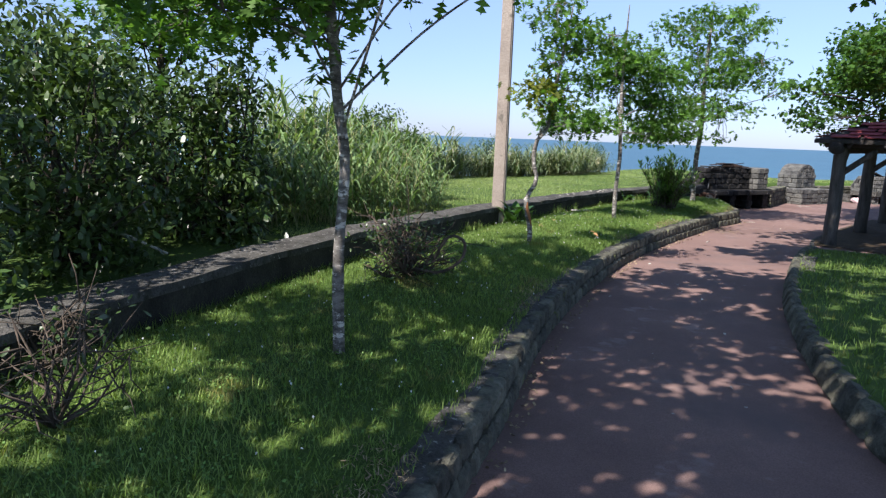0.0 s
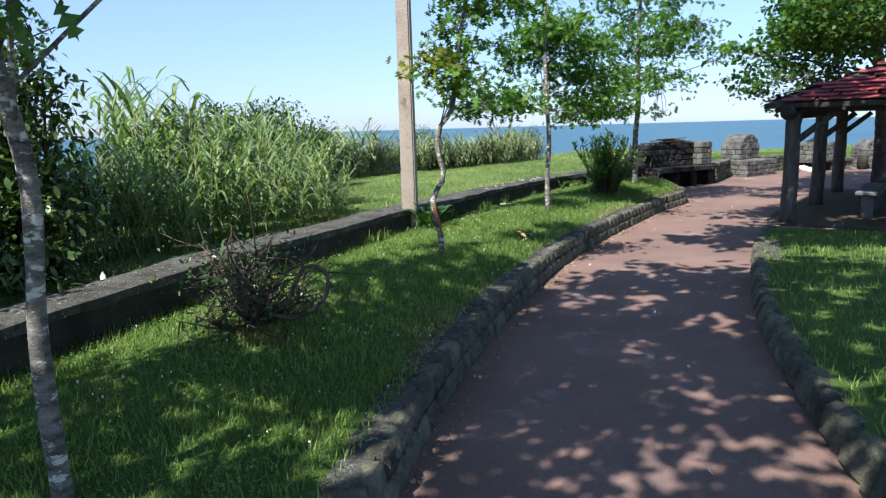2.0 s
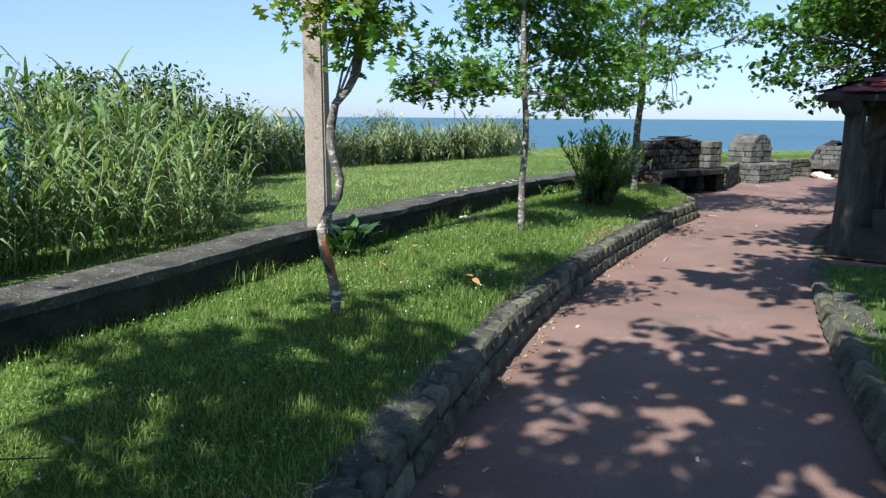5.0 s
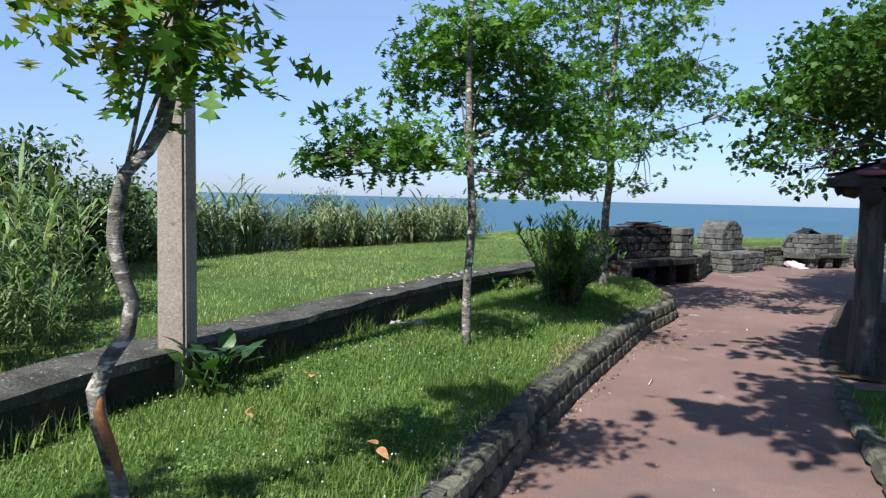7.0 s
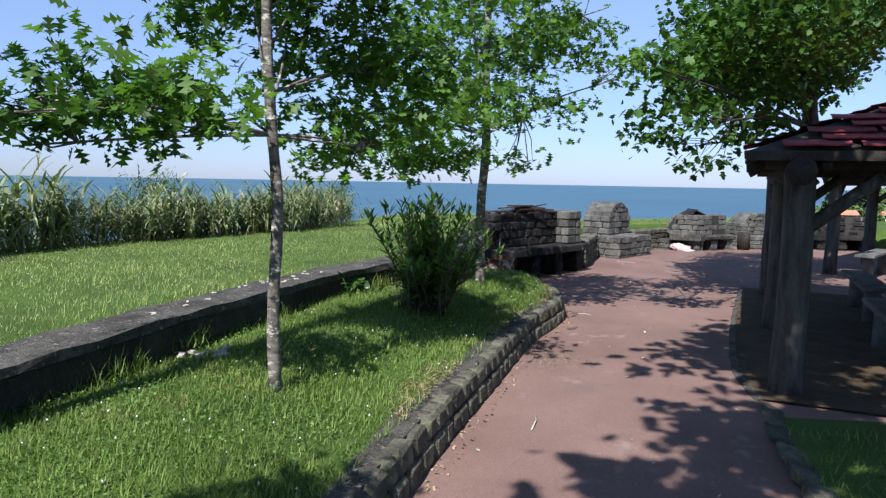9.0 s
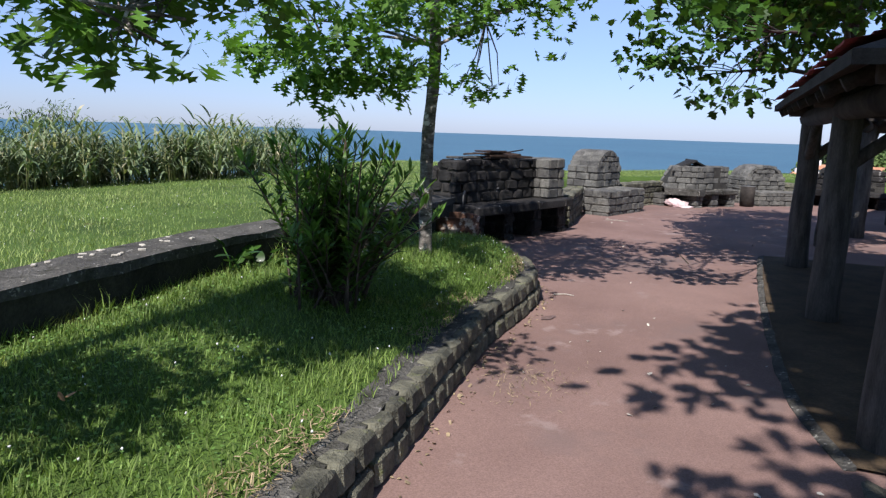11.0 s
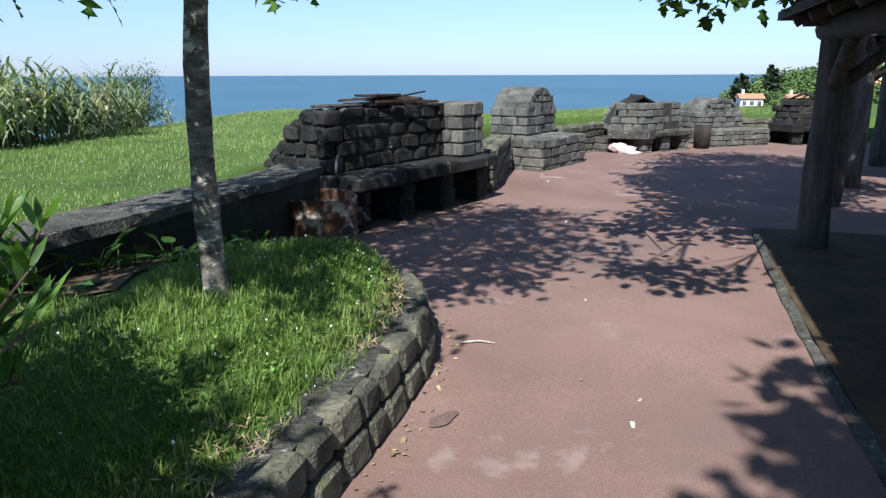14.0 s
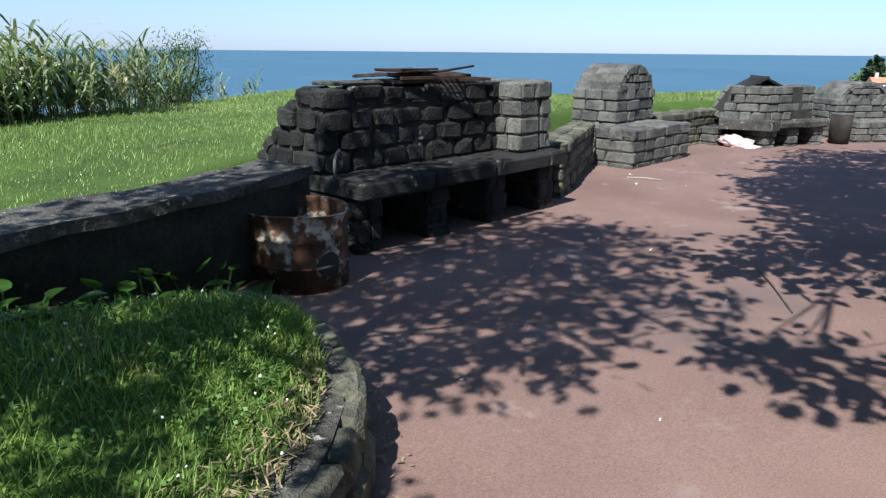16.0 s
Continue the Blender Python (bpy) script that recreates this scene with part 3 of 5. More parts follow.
def barbecue(x, y, turn, w, kind, label, group, column=True, top=1.22):
    ob = thing("stone_barbecue", x, y, 0, label, "barbecue", group, turn)
    ledge = 0.62
    # legs between the fire openings
    gaps = 3
    leg = 0.24
    span = (w - leg) / gaps
    for i in range(gaps + 1):
        block(ob, "leg", kind, i * span, i * span + leg, 0.04, 0.95, 0, ledge - 0.13, faces="flr", course=0.15)
    part("back_wall", box_bm(0.02, w - 0.02, 0.9, 1.05, 0, ledge - 0.13), M_MORTAR, ob)
    # ledge slabs
    a = -0.04
    while a < w - 0.1:
        b = min(a + rng.uniform(0.5, 0.75), w + 0.04)
        if w - b < 0.2:
            b = w + 0.04
        part("ledge_slab", box_bm(a, b - 0.008, -0.06, 0.42, ledge - 0.13, ledge, 0.02, 0.006), M_SOOT if kind == "soot" else M_CAP, ob)
        a = b
    part("hearth", box_bm(0.0, w, 0.40, 1.15, ledge - 0.13, ledge - 0.01), M_MORTAR, ob)
    hw = w - (0.22 if column else 0.0)
    hood(ob, kind, hw, 0.38, 1.36, 0.68, ledge, top)
    if column:
        block(ob, "column", "basalt", w - 0.46, w, 0.12, 0.95, ledge, top + 0.01, course=0.15)
    return ob


def oven(x, y, turn, label, group, bw=1.55, uw=1.0, ox=0.30):
    """A bench of stone with an arched oven body behind."""
    ob = thing("stone_oven", x, y, 0, label, "oven", group, turn)
    block(ob, "bench", "basalt", 0, bw, 0, 0.56, 0, 0.56, course=0.14)
    block(ob, "oven_base", "basalt", ox, ox + uw, 0.54, 1.25, 0, 1.0, faces="flr", course=0.135)
    # arched vault
    r, cx, n = uw * 0.40, ox + uw / 2, 12
    verts, faces = [], []
    for yy in (0.58, 1.2):
        for i in range(n + 1):
            th = math.pi * i / n
            verts.append((cx + r * math.cos(th), yy, 0.97 + (r - 0.1) * math.sin(th)))
    for i in range(n):
        faces.append((i, i + 1, n + 2 + i, n + 1 + i))
    faces += [tuple(range(n + 1))[::-1], tuple(range(n + 1, 2 * n + 2))]
    mesh_object("vault_core", verts, faces, M_MORTAR, ob)
    clad("basalt", ob, (cx - r, 0.58, 0.98), X, Z, -Y, 2 * r, r - 0.09, 0.12, 0.15, 0.24, keep=lambda a, b: ((a - r) / r) ** 2 + (b / (r - 0.06)) ** 2 < 0.85)
    for i in range(9):
        th = math.pi * (i + 0.5) / 9
        c = Vector((cx + (r + 0.0) * math.cos(th), 0, 0.97 + (r - 0.1) * math.sin(th)))
        out = Vector((math.cos(th), 0, math.sin(th)))
        for yy in (0.67, 0.9, 1.1):
            lay("basalt", ob, c + Vector((0, yy, 0)), (out.z, 0, -out.x), out, Y, (math.pi * r / 9, 0.10, 0.24))
    return ob


def corner_barbecue(x, y, turn, kind, label, slab):
    """A low barbecue with an obtuse corner: one wide opening on the short side, two on the long one."""
    ob = thing("stone_barbecue", x, y, 0, label, "barbecue", BBQ, turn)
    for lx in (0.0, 0.50, 1.05):
        block(ob, "leg", kind, lx, lx + 0.22, 0.03, 0.75, 0, 0.36, faces="flr", course=0.12)
    block(ob, "end_leg", kind, -0.50, -0.30, 0.60, 1.1, 0, 0.36, faces="fl", course=0.12)
    verts = [(-0.40, 0.66), (0.05, 0.75), (1.25, 0.75), (1.25, 1.0), (-0.2, 1.25)]
    mesh_object("back_wall", [(a, b, z) for z in (0, 0.36) for a, b in verts], [(4, 3, 2, 1, 0), (5, 6, 7, 8, 9)] + [(i, (i + 1) % 5, 5 + (i + 1) % 5, 5 + i) for i in range(5)], M_MORTAR, ob)
    # ledge: a heavy slab on the short side, two on the long side
    heavy = [(-0.50, 0.50), (-0.02, -0.08), (0.22, -0.02), (0.22, 0.45), (-0.20, 0.80)]
    mesh_object("ledge_slab", [(a, b, z) for z in (0.35, 0.49) for a, b in heavy], [(4, 3, 2, 1, 0), (5, 6, 7, 8, 9)] + [(i, (i + 1) % 5, 5 + (i + 1) % 5, 5 + i) for i in range(5)], slab, ob)
    part("ledge_slab", box_bm(0.23, 0.74, -0.03, 0.45, 0.365, 0.47, 0.02, 0.008), slab, ob)
    part("ledge_slab", box_bm(0.75, 1.30, -0.03, 0.45, 0.36, 0.475, 0.02, 0.008), slab, ob)
    part("hearth", box_bm(-0.1, 1.25, 0.44, 1.0, 0.36, 0.46), M_MORTAR, ob)
    # hood
    low = [(-0.28, 0.66), (0.14, 0.20), (1.22, 0.24), (1.22, 0.95), (0.0, 1.25)]
    high = [(-0.10, 0.70), (0.14, 0.22), (1.18, 0.26), (1.18, 0.70), (0.15, 0.95)]
    mesh_object("hood_core", [(a, b, 0.45) for a, b in low] + [(a, b, 0.97) for a, b in high], [(4, 3, 2, 1, 0), (5, 6, 7, 8, 9)] + [(i, (i + 1) % 5, 5 + (i + 1) % 5, 5 + i) for i in range(5)], M_MORTAR, ob)
    a, b = Vector((-0.28, 0.66, 0.47)), Vector((0.14, 0.20, 0.47))
    al = (b - a).normalized()
    clad(kind, ob, a, al, Z, Vector((al.y, -al.x, 0)), (b - a).length, 0.52, 0.125, 0.16, 0.34, keep=lambda s, h: s > 0.3 * h, proud=0.03)
    clad(kind, ob, (0.13, 0.22, 0.47), X, Z, -Y, 0.55, 0.52, 0.125, 0.16, 0.34, proud=0.03)
    clad(kind, ob, (0.68, 0.27, 0.47), X, Z, -Y, 0.54, 0.52, 0.125, 0.16, 0.34, proud=0.03)
    clad(kind, ob, (1.20, 0.25, 0.47), Y, Z, X, 0.66, 0.5, 0.125, 0.14, 0.28, keep=lambda s, h: s < 0.66 - 0.45 * h, proud=0.03)
    a, b = Vector((0.0, 1.25, 0.47)), Vector((-0.28, 0.66, 0.47))
    al = (b - a).normalized()
    lean = Vector((0.3, -0.1, 0.52)).normalized()
    clad(kind, ob, a, al, lean, al.cross(lean), (b - a).length, 0.58, 0.13, 0.16, 0.3, proud=0.03)
    clad(kind, ob, (-0.06, 0.35, 0.965), X, Y, Z, 1.24, 0.42, 0.2, 0.2, 0.36, proud=0.03)
    # gabled flue cap of two leaning slabs
    for sgn in (-1, 1):
        cap = part("flue_slab", box_bm(-0.17, 0.17, -0.22, 0.22, 0, 0.045, 0.01, 0.008), M_SOOT, ob)
        cap.matrix_local = pose(0.30 + sgn * 0.14, 0.55, 1.03, 0, sgn * 24, -20)
    return ob


BBQ = "barbecues and ovens round the yard"
barbecue(7.43, 18.93, 30.0, 2.38, "soot", "soot-blackened basalt barbecue with three fire openings and a stone column", BBQ)
oven(11.3, 21.85, 30.0, "grey basalt oven with an arched top and a low bench", BBQ, 1.55, 1.0, 0.48)
corner_barbecue(14.35, 23.10, 9.0, "basalt", "low grey basalt barbecue with jutting ledge over three fire openings", M_CAP)
low_oven = oven(16.3, 23.35, -4.0, "low grey basalt oven with a stone bench in front", BBQ, 1.4, 1.15, 0.0)
low_oven.scale = (1, 1, 0.74)
corner_barbecue(18.05, 23.0, -35.0, "soot", "blackened basalt barbecue with a dark hearth at the yard end", M_SOOT)


def rubble_wall(a, b, h, label):
    a, b = Vector((*a, 0)), Vector((*b, 0))
    d = b - a
    ob = thing("retaining_wall", a.x, a.y, 0, label, "wall", "", math.degrees(math.atan2(d.y, d.x)))
    block(ob, "wall_core", "kerb", 0, d.length, 0, 0.35, 0, h, faces="ft", course=0.12)


rubble_wall((9.70, 20.45), (11.05, 22.35), 0.62, "mossy rubble retaining wall between barbecue and oven")
rubble_wall((12.55, 23.2), (14.2, 24.1), 0.60, "mossy rubble retaining wall behind the yard")
rubble_wall((17.3, 23.95), (18.0, 23.5), 0.60, "short rubble retaining wall behind the yard")

# kerb stones, two courses along the bed
for line, sides_n, kind in ((kerb_line, 2, "kerb"),):
    fine_line = smooth_line(KERB, 0.02)
    fn = normals_left(fine_line)
    for course in range(2):
        a = int(rng.integers(5))
        while a < len(fine_line) - 14:
            w = int(rng.integers(8, 14))
            m = min(a + w // 2, len(fine_line) - 1)
            p, q = fine_line[m], fn[m]
            if p[1] > -2.5:
                lean = Vector((q[0] * 0.08, q[1] * 0.08, 1))
                lay("kerb", kerb_core, (p[0] + q[0] * (0.035 + 0.025 * course), p[1] + q[1] * (0.035 + 0.025 * course), 0.185 + 0.135 * course + rng.uniform(-0.008, 0.008)),
                    (q[1], -q[0], 0), lean, (-q[0], -q[1], 0.06), (w * 0.02 - 0.012, 0.142, 0.13))
            a += w
fine_line = smooth_line(RIGHT, 0.02)
fn = normals_left(fine_line)
a = 0
while a < len(fine_line) - 18:
    w = int(rng.integers(11, 19))
    p, q = fine_line[a + w // 2], fn[a + w // 2]
    h = float(np.clip((12.6 - p[1]) / 4.0, 0.12, 1)) * 0.20
    if p[1] > 0.5:
        lay("kerb", kerb_right, (p[0] - q[0] * 0.12, p[1] - q[1] * 0.12, 0.12 + h * 0.42), (q[1], -q[0], 0), (-q[0] * 0.35, -q[1] * 0.35, 1), (q[0], q[1], 0.3), (w * 0.02 - 0.012, h * 1.15, 0.22))
    a += w


# ---------------------------------------------------------------- pavilions
def pavilion(x, y, turn):
    """Local x runs along the path side, y points away from the path."""
    ob = thing("picnic_pavilion", x, y, 0, "rustic log pavilion with a red tiled hipped roof", "pavilion", "pavilions", turn)
    L, D = 5.42, 4.2
    eave, over = 2.05, 0.40
    posts = [(0.0, 0.0), (2.72, 0.0), (5.42, 0.0), (0.0, -D), (2.72, -D), (L, -D)]
    for i, (px, py) in enumerate(posts):
        r0 = 0.120
        pts = [(px + rng.uniform(-.015, .015), py + rng.uniform(-.015, .015), z) for z in (0.0, 0.35, 0.8, 1.25, 1.75, 2.08)]
        v, t = tube_arrays(pts, [r0 * 1.12, r0 * 1.03, r0, r0 * .97, r0 * .95, r0 * .93], 12)
        tri_object("post", v, t, M_POST, ob, True)
        sx = 1 if px < L * 0.9 else -1
        sy = -1 if py > -1 else 1
        for b, (dx, dy) in enumerate(((sx, 0), (0, sy))):
            v, t = tube_arrays([(px + dx * 0.05, py + dy * 0.05, 1.45), (px + dx * 0.56, py + dy * 0.56, 1.88)], [0.055, 0.05], 8)
            tri_object("brace", v, t, M_POST, ob, True)
    for py in (0, -D):
        v, t = tube_arrays([(-0.42, py + 0.02, 1.90), (L / 2, py + 0.02, 1.91), (L + 0.25, py + 0.02, 1.90)], [0.105, 0.10, 0.10], 10)
        tri_object("beam", v, t, M_BEAM, ob, True)
    for px in (0.0, 2.72, L):
        v, t = tube_arrays([(px, 0.25, 2.0), (px, -D - 0.12, 2.0)], [0.09, 0.09], 10)
        tri_object("tie_beam", v, t, M_BEAM, ob, True)
    # hipped roof: boards below, courses of tiles above
    x0, x1, y0, y1 = -0.25, L + 0.32, -D - over, over
    rise, half = 0.98, (y1 - y0) / 2
    ridge_a, ridge_b, yc = x0 + half * 0.9, x1 - half * 0.9, (y0 + y1) / 2
    ze, zr = eave, eave + rise
    c = [(x0, y1, ze), (x1, y1, ze), (x1, y0, ze), (x0, y0, ze), (ridge_a, yc, zr), (ridge_b, yc, zr)]
    lower = [(p[0], p[1], p[2] - 0.07) for p in c]
    slopes = [(0, 1, 5, 4), (1, 2, 5), (2, 3, 4, 5), (3, 0, 4)]
    faces = [f[::-1] for f in slopes] + [tuple(k + 6 for k in f) for f in slopes]
    rim = [(0, 1, 7, 6), (1, 2, 8, 7), (2, 3, 9, 8), (3, 0, 6, 9)]
    roof = mesh_object("roof", c + lower, faces + rim, M_BEAM, ob)
    for k in range(4):
        p, q = Vector(c[k]), Vector(c[(k + 1) % 4])
        d = (q - p)
        outw = Vector((d.y, -d.x, 0)).normalized() * -1
        n_r = int(d.length / 0.55)
        for j in range(n_r + 1):
            e0 = p + d * (j / n_r) + Vector((0, 0, -0.10))
            inn = outw * -1
            reach = min(0.75, min(j, n_r - j) * d.length / n_r - 0.12)
            if reach < 0.3:
                continue
            v, t = tube_arrays([e0 + inn * rng.uniform(0.02, 0.06) + Vector((0, 0, -0.02)), e0 + inn * reach + Vector((0, 0, 0.48 * reach))], [0.045, 0.045], 6)
            tri_object("rafter_end", v, t, M_BEAM, roof, True)
    tile = {}
    for wv in (0.46, 0.50, 0.54):
        bm = bmesh.new()
        n = 6
        top, bot = [], []
        for yy in (-0.10, 0.10):
            for s in range(n + 1):
                xx = -wv / 2 + wv * s / n
                zz = 0.003 * math.cos(2 * math.pi * s / n * 2) + (0.016 if yy < 0 else -0.012)
                top.append(bm.verts.new((xx, yy, zz + 0.011)))
                bot.append(bm.verts.new((xx, yy, zz)))
        for s in range(n):
            bm.faces.new((top[s], top[s + 1], top[n + 2 + s], top[n + 1 + s]))
            bm.faces.new((bot[s + 1], bot[s], top[s], top[s + 1])[::-1])
        me = bpy.data.meshes.new("tile")
        bm.to_mesh(me)
        bm.free()
        me.materials.append(M_TILE)
        tile[wv] = me
    for k, f in enumerate(slopes):
        step_w, step_h = 0.52, 0.15
        p, q = Vector(c[f[0]]), Vector(c[f[1]])
        top_mid = (Vector(c[4]) + Vector(c[5])) / 2 if len(f) == 4 else Vector(c[f[2]])
        al = (q - p).normalized()
        upv = (top_mid - p) - al * (top_mid - p).dot(al)
        hgt, upv = upv.length, upv.normalized()
        nor = al.cross(upv)
        if nor.z < 0:
            nor = -nor
        rows_n = int(hgt / step_h)
        for r in range(rows_n):
            b = (r + 0.62) * step_h
            ins = half * b / hgt
            a = ins + rng.uniform(0, 0.1)
            lim = (q - p).length - ins
            while a < lim - 0.38:
                ob_t = new("tile", tile[float(rng.choice([0.46, 0.50, 0.54]))])
                ob_t.parent = roof
                m = Matrix((al, upv, nor)).transposed().to_4x4()
                ob_t.matrix_local = Matrix.Translation(p + al * (a + 0.26) + upv * b + nor * (0.02 + rng.uniform(0, 0.012))) @ m @ pose(0, 0, 0, -2.5 + rng.uniform(-0.7, 0.7), 0, rng.uniform(-0.7, 0.7))
                a += step_w
    return ob


pav = pavilion(7.15, 12.6, 49.1)
copy_thing(pav, pose(14.16, 18.86, 0, 0, 0, 28.0))
# the low edge of paving stones beside the pavilion
border = smooth_line([(6.75, 12.5), (7.25, 13.35), (8.43, 14.8), (9.85, 16.4), (10.8, 17.4)], 0.2)
border_ob = sweep("pavement", border, [(0.0, -0.05), (0.0, 0.136), (-0.06, 0.150), (-0.06, -0.05)], M_CAP, wobble=0.008)
tagged(border_ob, "low worn stone edging beside the pavilion", "edging", kind="structure")
bl = border + normals_left(border) * -0.06
verts = [(p[0], p[1], 0.15) for p in bl] + [(p[0] + 4.6, p[1] - 4.1, 0.15) for p in bl]
nb = len(bl)
pav_floor = mesh_object("pavement_shelter", verts, [(i, i + nb, i + nb + 1, i + 1) for i in range(nb - 1)], M_SOIL)
tagged(pav_floor, "dark trodden earth floor under the shelter", "floor", kind="structure")


def picnic_table(x, y, turn):
    ob = thing("picnic_table", x, y, 0.15, "grey concrete picnic table with two fixed benches", "table", "picnic tables", turn)
    part("tabletop", box_bm(-0.95, 0.95, -0.38, 0.38, 0.70, 0.77, 0.012), M_TABLE, ob)
    for sx in (-0.6, 0.6):
        part("leg", box_bm(sx - 0.09, sx + 0.09, -0.22, 0.22, -0.03, 0.70, 0.015), M_TABLE, ob)
    for sy in (-0.78, 0.78):
        part("bench_seat", box_bm(-0.95, 0.95, sy - 0.16, sy + 0.16, 0.40, 0.46, 0.012), M_TABLE, ob)
        for sx in (-0.6, 0.6):
            v, t = tube_arrays([(sx, sy, -0.03), (sx, sy, 0.40)], [0.10, 0.09], 10)
            tri_object("bench_leg", v, t, M_TABLE, ob, True)
    return ob


table = picnic_table(9.55, 12.65, 50)
copy_thing(table, pose(11.35, 14.6, 0.16, 0, 0, 50))
copy_thing(table, pose(15.0, 17.6, 0.12, 0, 0, 30))


# ---------------------------------------------------------------- trees and shrubs
def in_ellipsoids(blobs, n):
    vol = np.array([b[3] * b[4] * b[5] for b in blobs])
    pick = rng.choice(len(blobs), n, p=vol / vol.sum())
    d = rng.normal(size=(n, 3))
    d /= np.linalg.norm(d, axis=1)[:, None]
    r = rng.uniform(0.25, 1.0, n) ** 0.5
    b = np.array(blobs)[pick]
    return b[:, :3] + d * r[:, None] * b[:, 3:], d


def foliage(blobs, count, size, shape, spray=0.24, per=14, flat=0.55):
    """Sprays of leaves filling some ellipsoids, and the heart of each spray."""
    k = max(1, count // per)
    hearts, outw = in_ellipsoids(blobs, k)
    outw[:, 2] *= 0.35
    lead = outw + rng.normal(0, 0.5, (k, 3)) * (1, 1, 0.35)
    lead /= np.linalg.norm(lead, axis=1)[:, None]
    s = rng.uniform(-1, 1, (k, per, 1))
    pos = hearts[:, None, :] + lead[:, None, :] * s * spray + rng.normal(0, spray * 0.28, (k, per, 3)) * (1, 1, 0.6)
    pos = pos.reshape(-1, 3)
    n = len(pos)
    return scatter(shape, pos, turns(n, -0.35, flat), rng.uniform(0.65, 1.15, n) * size), hearts


def tree(name, trunk, radii, blobs, count, size, shape, leaf_mat, bark, label, group="", limbs=9, spray=0.24, per=14, extra=None):
    base = trunk[0]
    ob = thing(name, base[0], base[1], base[2], label, "tree", group)
    shift = np.array(base)
    fine_trunk = smooth_line(trunk, 0.12)
    rr = np.interp(np.linspace(0, 1, len(fine_trunk)), np.linspace(0, 1, len(radii)), radii)
    rr = rr * (1 + rng.uniform(-0.07, 0.07, len(rr)))
    v, t = tube_arrays(fine_trunk - shift, list(rr), 9)
    tri_object("trunk", v, t, bark, ob, True)
    leaves, hearts = foliage(blobs, count, size, shape, spray, per)
    top = fine_trunk[-1]
    chunks = []
    for b in blobs:
        reach = np.array(b[:3])
        for j in range(max(1, limbs // len(blobs))):
            cand = fine_trunk[(fine_trunk[:, 2] > trunk[0][2] + 0.40 * (top[2] - trunk[0][2]))]
            low = cand[cand[:, 2] < reach[2] + 0.15]
            st = (low if len(low) else cand)[int(rng.integers(len(low) if len(low) else len(cand)))]
            end = reach + rng.normal(0, 0.45, 3) * np.array(b[3:])
            mid = (st + end) / 2 + np.array([0, 0, 0.10]) + rng.normal(0, 0.06, 3)
            r0 = float(np.interp(st[2], [trunk[0][2], top[2]], [radii[0], radii[-1]])) * 0.38
            chunks.append(tube_arrays(smooth_line([st, mid, end], 0.15) - shift, list(np.linspace(r0, 0.006, len(smooth_line([st, mid, end], 0.15)))), 5))
            near = hearts[np.argsort(np.linalg.norm(hearts - end, axis=1))[:6]]
            for h in near:
                s = mid * 0.4 + end * 0.6
                chunks.append(tube_arrays(np.array([s, (s + h) / 2 + rng.normal(0, 0.03, 3), h]) - shift, [0.009, 0.006, 0.003], 3))
    v, t = join(chunks)
    tri_object("branchwork", v, t, bark, ob, True)
    tri_object("crown", leaves[0] - shift, leaves[1], leaf_mat, ob)
    if extra:
        more, hs = foliage(extra[0], extra[1], size, shape, spray, per)
        tri_object("young_foliage", more[0] - shift, more[1], extra[2], ob)
    return ob


YOUNG = "young trees in the bed"
tree("oak_tree", [(-0.63, 4.29, 0.47), (-0.64, 4.28, 1.1), (-0.61, 4.3, 1.7), (-0.66, 4.28, 2.1), (-0.72, 4.27, 2.8), (-0.85, 4.3, 3.9)], [0.040, 0.035, 0.033, 0.033, 0.026, 0.010],
     [(-1.05, 4.35, 3.35, 1.0, 0.9, 0.75), (-1.3, 4.4, 2.75, 0.75, 0.7, 0.38), (-1.75, 4.6, 2.75, 0.6, 0.6, 0.35), (-0.25, 4.5, 3.05, 0.75, 0.6, 0.28), (-0.8, 4.2, 2.45, 0.45, 0.4, 0.22), (-0.6, 4.1, 3.9, 1.3, 1.2, 0.6)],
     6000, 0.14, LOBED, M_OAK, M_BARK, "young oak with a mottled pale trunk and dense crown", YOUNG, 14)
tree("oak_tree", [(1.19, 9.17, 0.47), (1.2, 9.17, 0.67), (1.12, 9.16, 1.06), (1.25, 9.18, 1.33), (1.19, 9.17, 1.59), (1.23, 9.18, 1.87), (1.36, 9.2, 2.05), (1.45, 9.2, 2.7), (1.6, 9.2, 3.6)],
     [0.036, 0.033, 0.030, 0.028, 0.026, 0.025, 0.022, 0.016, 0.006],
     [(1.38, 9.2, 2.32, 0.32, 0.32, 0.30), (1.45, 9.25, 2.75, 0.34, 0.34, 0.35), (1.85, 9.3, 3.15, 0.55, 0.4, 0.22), (1.4, 9.1, 3.4, 0.5, 0.5, 0.35)],
     1250, 0.125, LOBED, M_OAK, M_BARK, "young oak with a crooked pale trunk", YOUNG, 8, extra=([(1.08, 9.12, 2.5, 0.18, 0.18, 0.14), (1.3, 9.1, 2.4, 0.22, 0.22, 0.28)], 200, M_OAKY))
